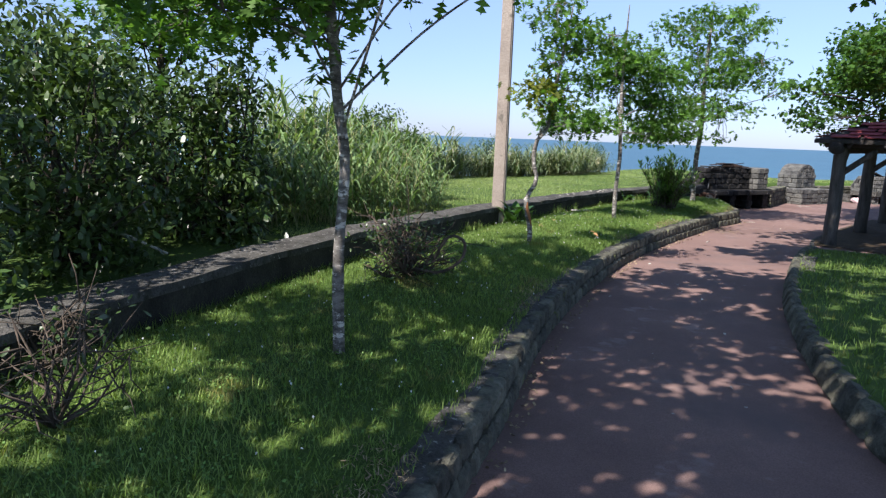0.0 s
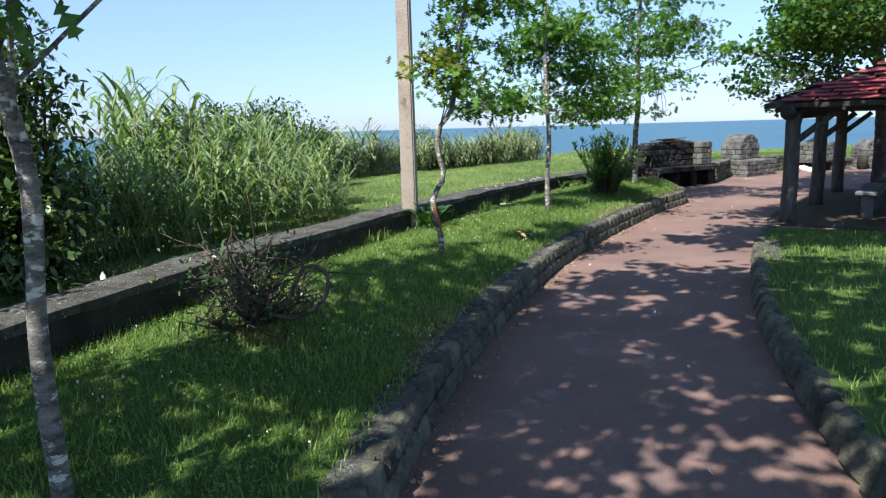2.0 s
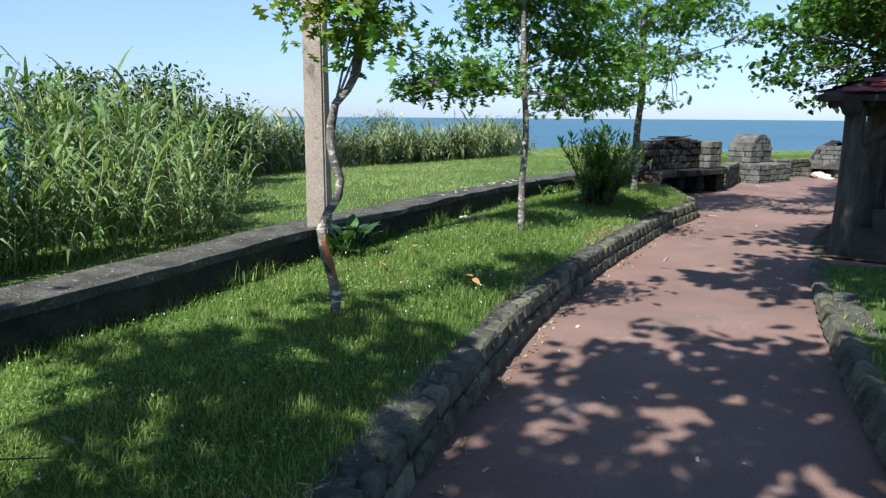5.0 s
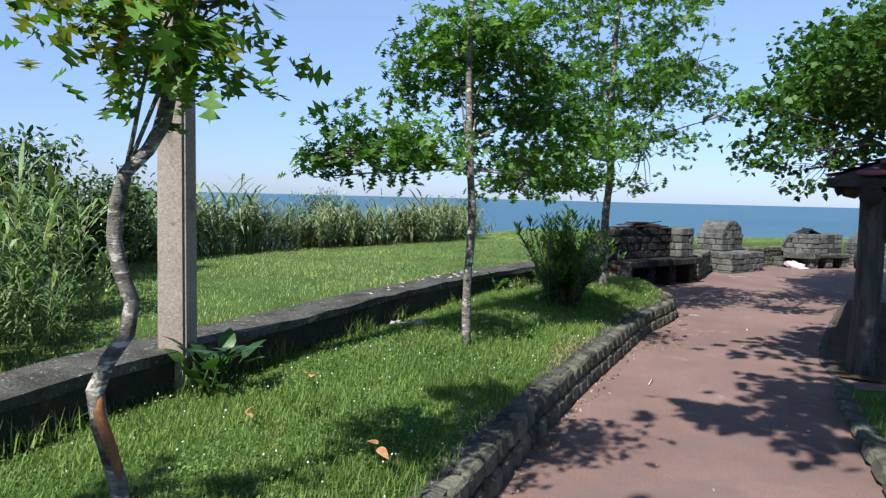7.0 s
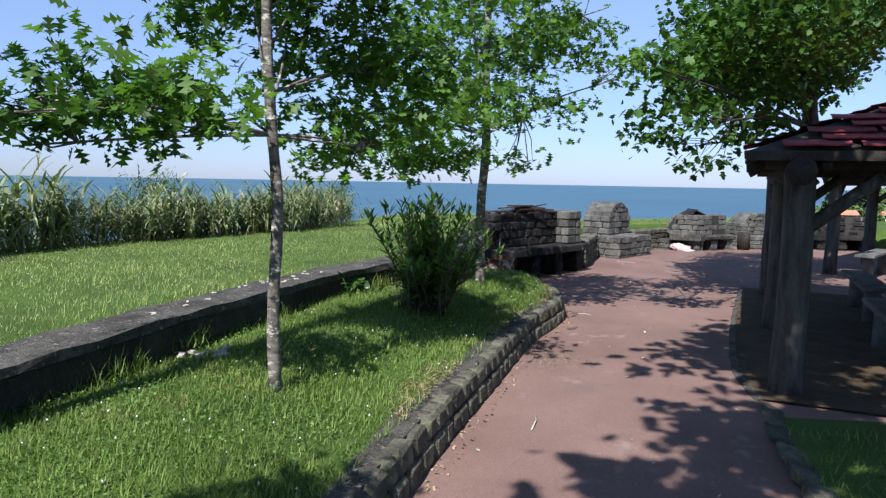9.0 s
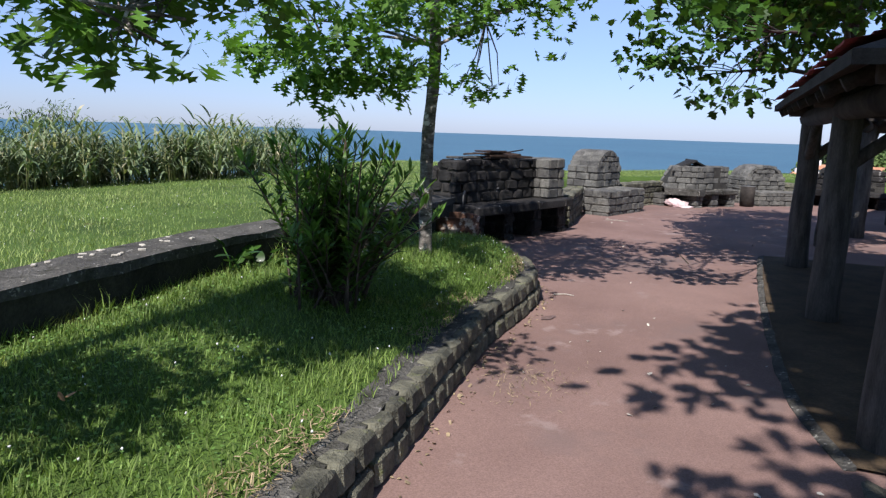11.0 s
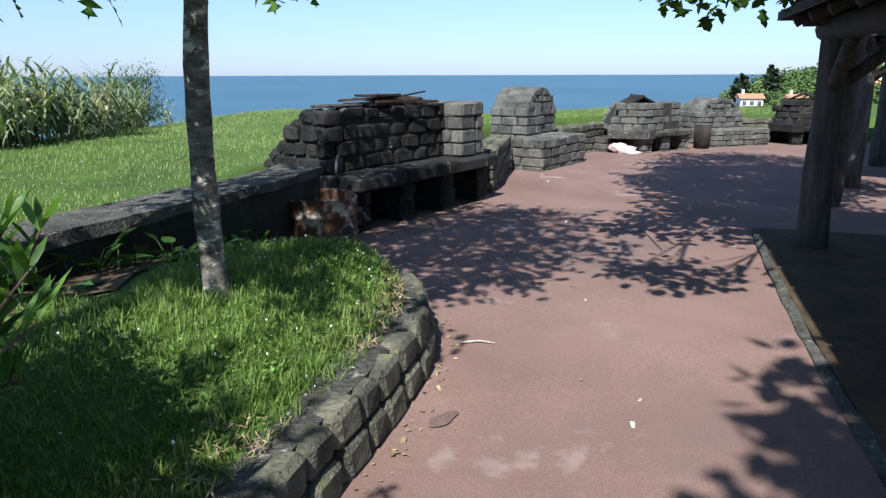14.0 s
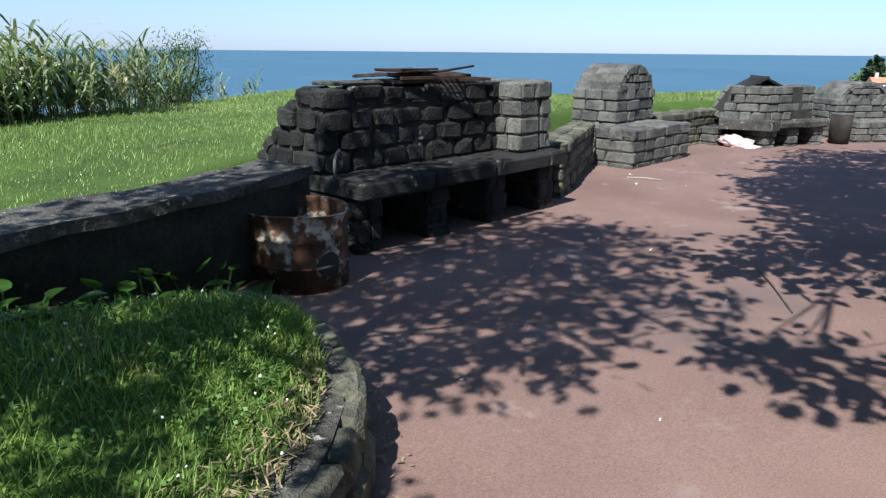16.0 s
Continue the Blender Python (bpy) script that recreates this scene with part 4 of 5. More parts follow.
tree("oak_tree", [(3.14, 12.51, 0.47), (3.13, 12.5, 1.0), (3.16, 12.51, 1.6), (3.12, 12.5, 2.2), (3.1, 12.52, 3.0), (3.12, 12.5, 4.2)], [0.042, 0.036, 0.033, 0.030, 0.022, 0.008],
     [(2.4, 12.4, 2.25, 0.65, 0.45, 0.27), (3.9, 13.2, 2.45, 0.85, 0.45, 0.38), (3.7, 13.05, 1.98, 0.36, 0.3, 0.2), (3.25, 13.05, 2.95, 1.0, 0.45, 0.36), (3.2, 12.7, 3.3, 0.6, 0.5, 0.25), (3.7, 13.5, 3.45, 0.42, 0.4, 0.2), (1.9, 12.35, 2.1, 0.3, 0.3, 0.10)],
     4200, 0.13, LOBED, M_OAK, M_BARK, "slender young oak with a white-lichened trunk", YOUNG, 14)
tree("oak_tree", [(5.85, 16.16, 0.40), (5.83, 16.15, 1.0), (5.84, 16.16, 1.6), (5.88, 16.15, 2.2), (5.86, 16.16, 3.2), (5.9, 16.15, 5.0)], [0.066, 0.056, 0.052, 0.048, 0.036, 0.010],
     [(5.7, 16.1, 2.75, 0.95, 0.9, 0.33), (7.0, 15.6, 3.15, 0.95, 0.7, 0.28), (5.9, 16.1, 3.5, 1.35, 1.3, 0.45), (4.9, 16.3, 3.1, 0.8, 0.8, 0.3), (6.0, 16.2, 4.4, 1.3, 1.2, 0.55), (6.25, 15.95, 1.98, 0.26, 0.25, 0.14), (5.3, 15.7, 2.42, 0.85, 0.7, 0.22), (6.5, 15.7, 2.6, 0.7, 0.6, 0.22), (5.0, 15.0, 2.65, 0.8, 0.65, 0.25), (7.1, 16.5, 3.8, 0.8, 0.7, 0.3), (6.5, 17.5, 3.7, 0.8, 0.7, 0.3), (4.85, 15.78, 2.24, 0.8, 0.45, 0.24)],
     6300, 0.135, LOBED, M_OAK, M_BARK, "taller young oak with patches of white lichen on its trunk", YOUNG, 18,
     extra=([(5.0, 15.9, 2.03, 0.42, 0.3, 0.15), (5.5, 15.75, 2.08, 0.3, 0.25, 0.14), (4.45, 15.5, 2.15, 0.3, 0.25, 0.10)], 620, M_OAK))
tree("plane_tree", [(12.69, 18.1, 0.0), (12.6, 18.0, 1.2), (12.3, 17.7, 2.4), (11.8, 17.3, 3.4), (11.0, 16.7, 4.6), (10.4, 16.3, 6.0)], [0.17, 0.14, 0.13, 0.11, 0.08, 0.03],
     [(9.6, 16.3, 2.75, 0.95, 0.8, 0.5), (7.7, 15.15, 2.6, 0.55, 0.45, 0.28), (8.9, 16.2, 3.3, 0.6, 0.5, 0.4), (7.4, 14.95, 3.1, 0.4, 0.35, 0.18), (9.25, 16.35, 2.15, 0.4, 0.35, 0.25), (8.65, 16.7, 2.45, 0.45, 0.4, 0.28), (10.2, 16.6, 3.7, 1.3, 1.1, 0.75), (11.2, 17.3, 4.3, 1.7, 1.6, 1.0), (9.6, 14.8, 4.0, 1.3, 1.0, 0.6), (12.6, 18.9, 4.0, 1.5, 1.5, 0.7), (10.5, 18.0, 3.7, 1.0, 0.9, 0.4)],
     16000, 0.118, BROAD, M_PLANE, M_BARKD, "large spreading plane tree over the pavilion", "", 20, 0.32)
for (bx, by), blobs in (((5.6, 5.0), [(0.7, 2.9, 4.7, 1.1, 1.4, 0.4), (2.0, 5.0, 5.0, 1.7, 1.5, 0.5), (4.0, 4.6, 5.2, 1.8, 1.6, 0.7), (1.0, 5.7, 5.1, 1.2, 1.2, 0.4)]),
                        ((7.4, 8.7), [(3.5, 8.5, 4.9, 1.0, 1.1, 0.4), (4.8, 8.3, 5.0, 1.5, 1.4, 0.6), (6.8, 8.4, 5.0, 1.6, 1.6, 0.7), (5.5, 10.7, 4.9, 1.1, 0.9, 0.4), (6.5, 11.3, 4.8, 1.1, 0.9, 0.45), (4.5, 10.35, 5.0, 0.6, 0.75, 0.3), (2.45, 8.35, 5.0, 0.75, 0.5, 0.3)]),
                        ((-1.9, 0.2), [(-1.3, 0.4, 4.8, 1.0, 1.0, 0.4), (-4.0, -0.2, 4.8, 0.8, 0.8, 0.3), (-1.2, 2.6, 5.0, 0.9, 0.8, 0.3), (-2.7, 0.8, 4.8, 1.2, 1.2, 0.4), (-0.9, 1.5, 4.9, 1.0, 0.9, 0.35), (-3.6, 2.2, 5.0, 0.8, 0.8, 0.3), (0.0, 0.8, 4.8, 1.2, 1.1, 0.45), (-0.4, 3.4, 5.4, 1.3, 1.2, 0.4), (-0.5, 5.0, 5.6, 1.0, 0.8, 0.35), (-2.0, 4.8, 5.2, 1.15, 1.0, 0.35), (-1.3, 5.9, 5.3, 0.8, 0.7, 0.3)])):
    z0 = 0.2 if bx > 0 else 0.45
    tree("plane_tree", [(bx, by, z0), (bx - 0.1, by, 1.6), (bx - 0.3, by + 0.1, 3.0), (bx - 0.7, by + 0.2, 4.6), (bx - 1.0, by + 0.2, 5.4)], [0.15, 0.12, 0.11, 0.07, 0.03],
         blobs, (4000 if by < 6 else 7000) if bx > 0 else 6200, 0.20, BROAD, M_PLANE, M_BARKD, "plane tree shading the path", "shade trees", 12, 0.42, 26)


def shrub(x, y, z, blobs, count, size, shape, mat, label, stems=7, group="", category="shrub", bark=M_BARKD):
    ob = thing("shrub", x, y, z, label, category, group)
    shift = np.array([x, y, z])
    leaves, hearts = foliage(blobs, count, size, shape, 0.22, 10, 0.7)
    chunks = []
    for h in hearts[rng.choice(len(hearts), min(len(hearts), stems * 5), replace=False)]:
        st = shift + np.array([rng.normal(0, 0.08), rng.normal(0, 0.08), 0])
        mid = st * 0.5 + h * 0.5 + np.array([0, 0, 0.15]) + rng.normal(0, 0.08, 3)
        ln = smooth_line([st, mid, h], 0.2)
        chunks.append(tube_arrays(ln - shift, list(np.linspace(0.03, 0.005, len(ln))), 5))
    v, t = join(chunks)
    tri_object("stemwork", v, t, bark, ob, True)
    tri_object("foliage", leaves[0] - shift, leaves[1], mat, ob)
    return ob


HEDGE = "dense evergreen shrubs behind the wall"
for x, y, h, r, n in ((-2.45, 8.0, 2.2, 0.5, 1500), (-3.5, 4.3, 2.5, 0.85, 2600), (-3.2, 6.0, 2.2, 0.8, 2400), (-2.9, 7.7, 1.9, 0.75, 2000), (-4.7, 5.4, 3.0, 1.1, 2600), (-4.4, 7.4, 2.5, 1.0, 2400),
                      (-6.2, 6.8, 3.8, 1.4, 2600), (-4.3, 9.2, 2.1, 0.9, 1800), (-6.4, 9.4, 3.0, 1.4, 2000), (-5.6, 11.2, 2.4, 1.3, 1700), (-7.8, 8.4, 4.2, 1.5, 1500), (-4.4, 11.6, 2.0, 1.0, 1300)):
    shrub(x, y, float(height_at(x, y)) - 0.02, [(x, y, 0.5 + h * 0.5, r, r, h * 0.5), (x + 0.35, y - 0.35, 0.9, r * 0.7, r * 0.7, 0.6), (x, y, 0.5 + h * 0.85, r * 0.75, r * 0.7, 0.5)], n * 2, 0.10, OVAL, M_SHRUB,
          "dense dark evergreen shrub with glossy leaves", group=HEDGE)
tree("pittosporum_tree", [(-3.4, 8.3, 0.55), (-3.42, 8.3, 1.5), (-3.35, 8.3, 2.3), (-3.3, 8.3, 3.2)], [0.07, 0.06, 0.05, 0.02],
     [(-3.3, 8.3, 3.2, 0.85, 0.8, 0.55), (-3.5, 8.2, 2.8, 0.6, 0.6, 0.3)], 1100, 0.15, LOBED, M_OAK, M_BARKD, "small leafy tree behind the wall", "", 8)
tree("laurel_tree", [(-6.6, 9.8, 0.3), (-6.6, 9.8, 2.0), (-6.4, 9.7, 3.6), (-6.3, 9.6, 5.2)], [0.12, 0.10, 0.08, 0.03],
     [(-6.0, 9.2, 4.3, 1.5, 1.3, 0.9), (-5.0, 8.2, 3.6, 1.0, 0.9, 0.6), (-7.4, 9.8, 4.6, 1.6, 1.4, 1.0)], 3200, 0.11, OVAL, M_SHRUB, M_BARKD, "tall dark evergreen tree behind the shrubs", "", 12)
for x, y, h in ((-1.6, 14.8, 1.65), (-1.1, 16.2, 1.2), (-2.5, 14.2, 1.7), (1.4, 23.2, 1.5), (5.6, 27.5, 1.5)):
    zg = float(height_at(x, y))
    shrub(x, y, zg - 0.02, [(x, y, zg + h * 0.6, 0.75, 0.7, h * 0.42), (x + 0.3, y, zg + h * 0.9, 0.4, 0.4, 0.28)], 3400, 0.09, LANCE if y > 20 else OVAL, M_SHRUB, "feathery green bush among the reeds", group="bushes among the reeds")


def oleander(x, y, z):
    ob = thing("oleander_bush", x, y, z, "leafy oleander bush with long narrow leaves on the lawn", "bush")
    chunks, where, mats, sizes = [], [], [], []
    for i in range(105):
        az, lean = rng.uniform(0, 2 * math.pi), abs(rng.normal(0, 0.50))
        lean = min(lean, 0.85)
        length = rng.uniform(0.55, 1.22) * (1.0 - 0.15 * lean)
        d = Vector((math.cos(az) * math.sin(lean), math.sin(az) * math.sin(lean), math.cos(lean)))
        st = Vector((rng.normal(0, 0.10), rng.normal(0, 0.10), 0))
        pts = [st + d * length * s + Vector((0, 0, 0.05 * math.sin(s * 3))) for s in np.linspace(0, 1, 6)]
        chunks.append(tube_arrays(pts, [0.010, 0.009, 0.008, 0.007, 0.005, 0.003], 5))
        for s in np.linspace(0.14, 1.0, 15):
            for k in range(3):
                a = rng.uniform(0, 2 * math.pi)
                where.append(st + d * length * s + Vector((0, 0, 0.05 * math.sin(s * 3))))
                up = rng.uniform(0.25, 1.05) if s < 0.9 else rng.uniform(0.8, 1.35)
                mats.append(np.array((Euler((0, 0, a)).to_matrix() @ Euler((up, rng.uniform(-0.4, 0.4), 0)).to_matrix())))
                sizes.append(rng.uniform(0.08, 0.145))
    v, t = join(chunks)
    tri_object("stemwork", v, t, M_TWIG, ob, True)
    v, t = scatter(LANCE, np.array([tuple(w) for w in where]), np.array(mats), np.array(sizes))
    tri_object("foliage", v, t, M_OLEAN, ob)


oleander(4.75, 14.78, 0.48)
crooked = [o for o in bpy.data.objects if o.name.startswith("oak_tree") and abs(o.location.y - 9.17) < 0.01][0]
v, t = tube_arrays([(0.022, -0.012, 0.20), (-0.012, -0.018, 0.36), (-0.055, -0.024, 0.52), (-0.052, -0.022, 0.60)], [0.012, 0.024, 0.022, 0.008], 8)
tri_object("bark_wound", v, t, M_WOUND, crooked, True)["label"] = "bare reddish wood where bark is gone"


def reed_arrays(n, spread_r, h_lo, h_hi, leaf_len, leaves_n, width):
    """Stalks of giant reed with long arching leaves, around the origin."""
    canes, blades = [], []
    for i in range(n):
        a, r = rng.uniform(0, 2 * math.pi), spread_r * math.sqrt(rng.uniform(0, 1))
        x, y, h = r * math.cos(a), r * math.sin(a), rng.uniform(h_lo, h_hi)
        lx, ly = rng.normal(0, 0.16, 2) * h
        canes.append(tube_arrays([(x, y, 0), (x + lx * 0.4, y + ly * 0.4, h * 0.5), (x + lx, y + ly, h)], [0.009, 0.008, 0.003], 4))
        az = rng.uniform(0, 2 * math.pi)
        for k in range(leaves_n):
            s = 0.22 + 0.78 * k / leaves_n
            az += math.pi + rng.normal(0, 0.5)
            p = Vector((x + lx * s, y + ly * s, h * s))
            out = Vector((math.cos(az), math.sin(az), 0))
            sidev = Vector((-math.sin(az), math.cos(az), 0))
            ll, ww = leaf_len * rng.uniform(0.7, 1.2), width * rng.uniform(0.7, 1.2)
            rise, droop = rng.uniform(0.75, 1.35), rng.uniform(0.4, 1.3)
            vs, ts = [], []
            for j, q in enumerate((0, 0.3, 0.6, 0.85, 1.0)):
                c = p + out * ll * q * 0.75 + Vector((0, 0, ll * (rise * q - droop * q * q)))
                w = ww * (0.6, 1.0, 0.8, 0.4, 0.02)[j]
                vs += [tuple(c - sidev * w), tuple(c + sidev * w)]
            for j in range(4):
                ts += [(2 * j, 2 * j + 1, 2 * j + 3), (2 * j, 2 * j + 3, 2 * j + 2)]
            blades.append((vs, ts))
    return join(canes), join(blades)


def reed_clump(variant_seed, n, hl, hh):
    (cv, ct), (bv, bt) = reed_arrays(n, 0.55, hl, hh, 0.50, 13, 0.024)
    ob = thing("reed_clump", 0, 0, 0, "clump of tall grey-green giant reeds behind the wall", "reeds", "giant reeds")
    tri_object("cane_core", cv, ct, M_CANE, ob)
    tri_object("foliage", bv, bt, M_REED, ob)
    return ob


clumps = [reed_clump(i, 20, 0.9, 1.7) for i in range(3)]
spots = [(-0.4, 11.3, 0.5), (-0.9, 10.7, 0.7), (-1.5, 10.1, 0.75), (-0.6, 12.1, 0.6), (-1.3, 11.5, 0.85), (-2.0, 10.9, 0.9), (-0.35, 13.0, 0.65), (-1.0, 12.9, 0.8), (-1.8, 12.2, 0.95), (-2.6, 11.6, 0.95), (-2.2, 13.3, 1.0), (-1.6, 9.6, 0.5),
         (-3.2, 12.6, 1.1), (-2.4, 9.8, 0.7), (-2.45, 10.9, 1.25), (-1.3, 13.9, 0.9), (-0.15, 11.9, 0.4), (-1.1, 10.1, 0.5),
         (-2.1, 8.8, 0.65), (-1.6, 9.2, 0.55), (-2.6, 9.2, 0.65), (-2.1, 9.7, 0.65), (-2.5, 8.6, 0.55)]
for i, (x, y, s) in enumerate(spots):
    m = pose(x, y, float(height_at(x, y)) - 0.03, 0, 0, rng.uniform(0, 360))
    if i < 3:
        clumps[i].matrix_basis = m @ Matrix.Scale(s, 4)
    else:
        c = copy_thing(clumps[i % 3], m)
        c.scale = (min(s, 0.75 + 0.25 * s), min(s, 0.75 + 0.25 * s), s)

belt = smooth_line([(-1.6, 15.6), (-0.9, 17.6), (0.2, 20.0), (1.4, 21.3), (3.0, 22.1), (4.6, 22.9), (5.5, 24.3), (6.2, 26.6), (7.2, 29.2)], 0.10)
bn = normals_left(belt)
cvs, bvs = [], []
variants = [reed_arrays(4, 0.22, 0.7, 1.35, 0.48, 10, 0.027) for _ in range(7)]
for i in range(len(belt)):
    for row in range(4 if belt[i, 1] < 24 else 2):
        off = rng.uniform(0.0, 2.0)
        x, y = belt[i] + bn[i] * off
        if rng.uniform() < (0.85 if belt[i, 1] < 25 else 0.35):
            (cv, ct), (bv, bt) = variants[int(rng.integers(7))]
            s = (rng.uniform(0.6, 1.0) if y < 21 else rng.uniform(0.55, 0.82)) * (1.3 if rng.uniform() < 0.07 else 1.0)
            th = rng.uniform(0, 2 * math.pi)
            rot = np.array([[math.cos(th), -math.sin(th), 0], [math.sin(th), math.cos(th), 0], [0, 0, 1]]) * s
            o = np.array([x, y, float(height_at(x, y)) - 0.02])
            cvs.append((cv @ rot.T + o, ct))
            bvs.append((bv @ rot.T + o, bt))
v, t = join(cvs)
tagged(tri_object("reed_stalks", v, t, M_CANE), "dry stalks of the reed belt along the cliff edge", "reeds", kind="stuff")
v, t = join(bvs)
tagged(tri_object("reed_belt", v, t, M_REEDF), "belt of grey-green reeds along the cliff edge", "reeds", kind="stuff")


# ---------------------------------------------------------------- grass
BLADE = ([(-0.5, 0, 0), (0.5, 0, 0), (-0.4, 0.10, 0.5), (0.4, 0.10, 0.5), (0, 0.38, 1.0)], [(0, 1, 3), (0, 3, 2), (2, 3, 4)])


def grass(name, pos, lo, hi, width, mat, label, tuft=None):
    n = len(pos)
    h = rng.uniform(lo, hi, n) * (1 if tuft is None else tuft)
    yaw, lean = rng.uniform(0, 2 * np.pi, n), np.abs(rng.normal(0, 0.35, n))
    cy, sy, cl, sl = np.cos(yaw), np.sin(yaw), np.cos(lean), np.sin(lean)
    z, o = np.zeros(n), np.ones(n)
    rz = np.stack([np.stack([cy, -sy, z], 1), np.stack([sy, cy, z], 1), np.stack([z, z, o], 1)], 1)
    rx = np.stack([np.stack([o, z, z], 1), np.stack([z, cl, sl], 1), np.stack([z, -sl, cl], 1)], 1)
    v, t = scatter(BLADE, pos, rz @ rx, np.stack([np.full(n, width) * rng.uniform(0.6, 1.4, n), h, h], 1))
    tagged(tri_object(name, v, t, mat), label, "grass", kind="stuff")


def patchy(x, y, f):
    return 0.5 + 0.5 * np.sin(x * f + 1.3 * np.sin(y * f * 0.7)) * np.sin(y * f * 1.1 + 0.8 * np.sin(x * f * 0.9))


def bed_points(n):
    i, s = rng.uniform(0, n_bed - 1.001, n), rng.uniform(0.0, 0.99, n)
    a, f = i.astype(int), (i % 1)[:, None]
    k0, w0 = ks[a] * (1 - f) + ks[a + 1] * f, ws[a] * (1 - f) + ws[a + 1] * f
    q = k0 * (1 - s[:, None]) + w0 * s[:, None]
    keep = (q[:, 1] > 0.8) & ~((q[:, 1] > 17.2) & (q[:, 0] > 5.5)) & ~((q[:, 1] > 15.9) & (s > 0.70 + 0.1 * np.sin(q[:, 0] * 9)))
    q, s = q[keep], s[keep]
    return q, s, np.stack([q[:, 0], q[:, 1], bed_z(s, q[:, 0], q[:, 1]) - 0.004], 1)


q, s, pts3 = bed_points(270000)
worn = (s < 0.045) & (rng.uniform(0, 1, len(s)) < 0.55)
dens = rng.uniform(0, 1, len(s)) < 0.45 + 0.55 * patchy(q[:, 0], q[:, 1], 2.3)
m = ~worn & dens
tuft = 0.65 + 0.6 * patchy(q[m][:, 0], q[m][:, 1], 3.1) + 0.7 * (s[m] > 0.93)
grass("bed_grass", pts3[m], 0.032, 0.080, 0.0055, M_GRASS, "short lush green grass with clover", tuft)
n = 420000
x, y = rng.uniform(-3.5, 20, n), rng.uniform(8, 31, n)
ins = side_of(x, y, edge_mid)
ok = (ins > 0.3) & (y < crest(x) + 1.5) & (rng.uniform(0, 1, n) < np.clip(1.35 - ins / 16, 0.35, 1))
x, y = x[ok], y[ok]
grass("meadow_grass", np.stack([x, y, height_at(x, y) - 0.01], 1), 0.03, 0.075, 0.0055, M_MEADOW, "taller bright green meadow grass", 0.6 + 0.7 * patchy(x, y, 1.4))
i, s2 = rng.integers(0, len(rl) - 1, 60000), rng.uniform(0, 0.8, 60000)
rp = rl[i] + (rl[i + 1] - rl[i]) * rng.uniform(0, 1, (60000, 1))
qq = rp * (1 - s2[:, None]) + (rp + np.array([8.0, -3.0])) * s2[:, None] + np.array([0.12, -0.05]) * (1 - s2[:, None])
ok = (qq[:, 1] > 2) & (rp[:, 1] < 11.9)
zz = 0.116 + 0.19 * np.clip((12.3 - rp[:, 1]) / 4.0, 0.05, 1) * (1 - 0.2 * s2)
grass("lawn_grass", np.stack([qq[:, 0], qq[:, 1], zz], 1)[ok], 0.04, 0.10, 0.008, M_GRASS, "short green grass in the shade")
# tufts and weeds along the foot of the wall
wn_ = normals_left(wa)
i = rng.integers(0, len(wa), 5000)
foot = wa[i] - wn_[i] * rng.uniform(0.01, 0.16, (5000, 1))
pp = patchy(foot[:, 0], foot[:, 1], 4.0) > 0.68
ok = (foot[:, 1] > 1) & (foot[:, 1] < 16.5) & pp
grass("wall_weeds", np.stack([foot[:, 0], foot[:, 1], np.full(5000, GRASS_Z - 0.03)], 1)[ok], 0.06, 0.20, 0.006, M_GRASS, "long grass and weeds at the foot of the wall")

TUFT = ([(0.5, 0, 0.9), (-0.25, 0.43, 0.9), (-0.25, -0.43, 0.9), (0, 0, 1.5), (0, 0, 0)], [(0, 1, 3), (1, 2, 3), (2, 0, 3), (1, 0, 4), (2, 1, 4), (0, 2, 4)])
q, s, p3 = bed_points(90000)
m = (s > 0.10) & (rng.uniform(0, 1, len(s)) < patchy(q[:, 0], q[:, 1], 2.9) ** 1.2)
p3 = p3[m]
p3[:, 2] += rng.uniform(0.015, 0.055, len(p3))
CLOVER = ([(0, 0, 0), (0.5, 0.35, 0.12), (0, 0.75, 0.05), (-0.5, 0.35, 0.12)], [(0, 1, 2), (0, 2, 3)])
v, t = scatter(CLOVER, p3, turns(len(p3), 0.1, 0.35), rng.uniform(0.011, 0.023, len(p3)))
tagged(tri_object("clover_leaves", v, t, M_CLOVER), "low green clover leaves among the grass", "clover", kind="stuff")
q, s, p3 = bed_points(520)
p3[:, 2] += 0.05
v, t = scatter(TUFT, p3, turns(len(p3), 0, 0.2), rng.uniform(0.008, 0.016, len(p3)))
tagged(tri_object("clover_flowers", v, t, M_FLOWER), "small white clover flowers in the grass", "flowers", kind="stuff")
n = 1600
x, y = rng.uniform(0, 14, n), rng.uniform(12, 28, n)
ok = (side_of(x, y, edge_mid) > 0.5) & (y < crest(x))
p3 = np.stack([x, y, height_at(x, y) + 0.12], 1)[ok]
v, t = scatter(TUFT, p3, turns(len(p3), 0, 0.2), rng.uniform(0.005, 0.011, len(p3)))
tagged(tri_object("meadow_flowers", v, t, M_FLOWER), "tiny pale flowers in the meadow", "flowers", kind="stuff")


# ---------------------------------------------------------------- things
pole = thing("utility_pole", 0.94, 11.34, 0.45, "tall square concrete pole standing at the wall", "pole", "", 76.5)
bm = bmesh.new()
bmesh.ops.create_cube(bm, size=1.0)
for v in bm.verts:
    w = 0.100 if v.co.z < 0 else 0.075
    v.co = Vector((math.copysign(w, v.co.x), math.copysign(w, v.co.y), 0.0 if v.co.z < 0 else 8.0))
bmesh.ops.bevel(bm, geom=[e for e in bm.edges if abs(e.verts[0].co.z - e.verts[1].co.z) > 1], offset=0.018, segments=2, affect='EDGES')
part("shaft", bm, M_POLE, pole)


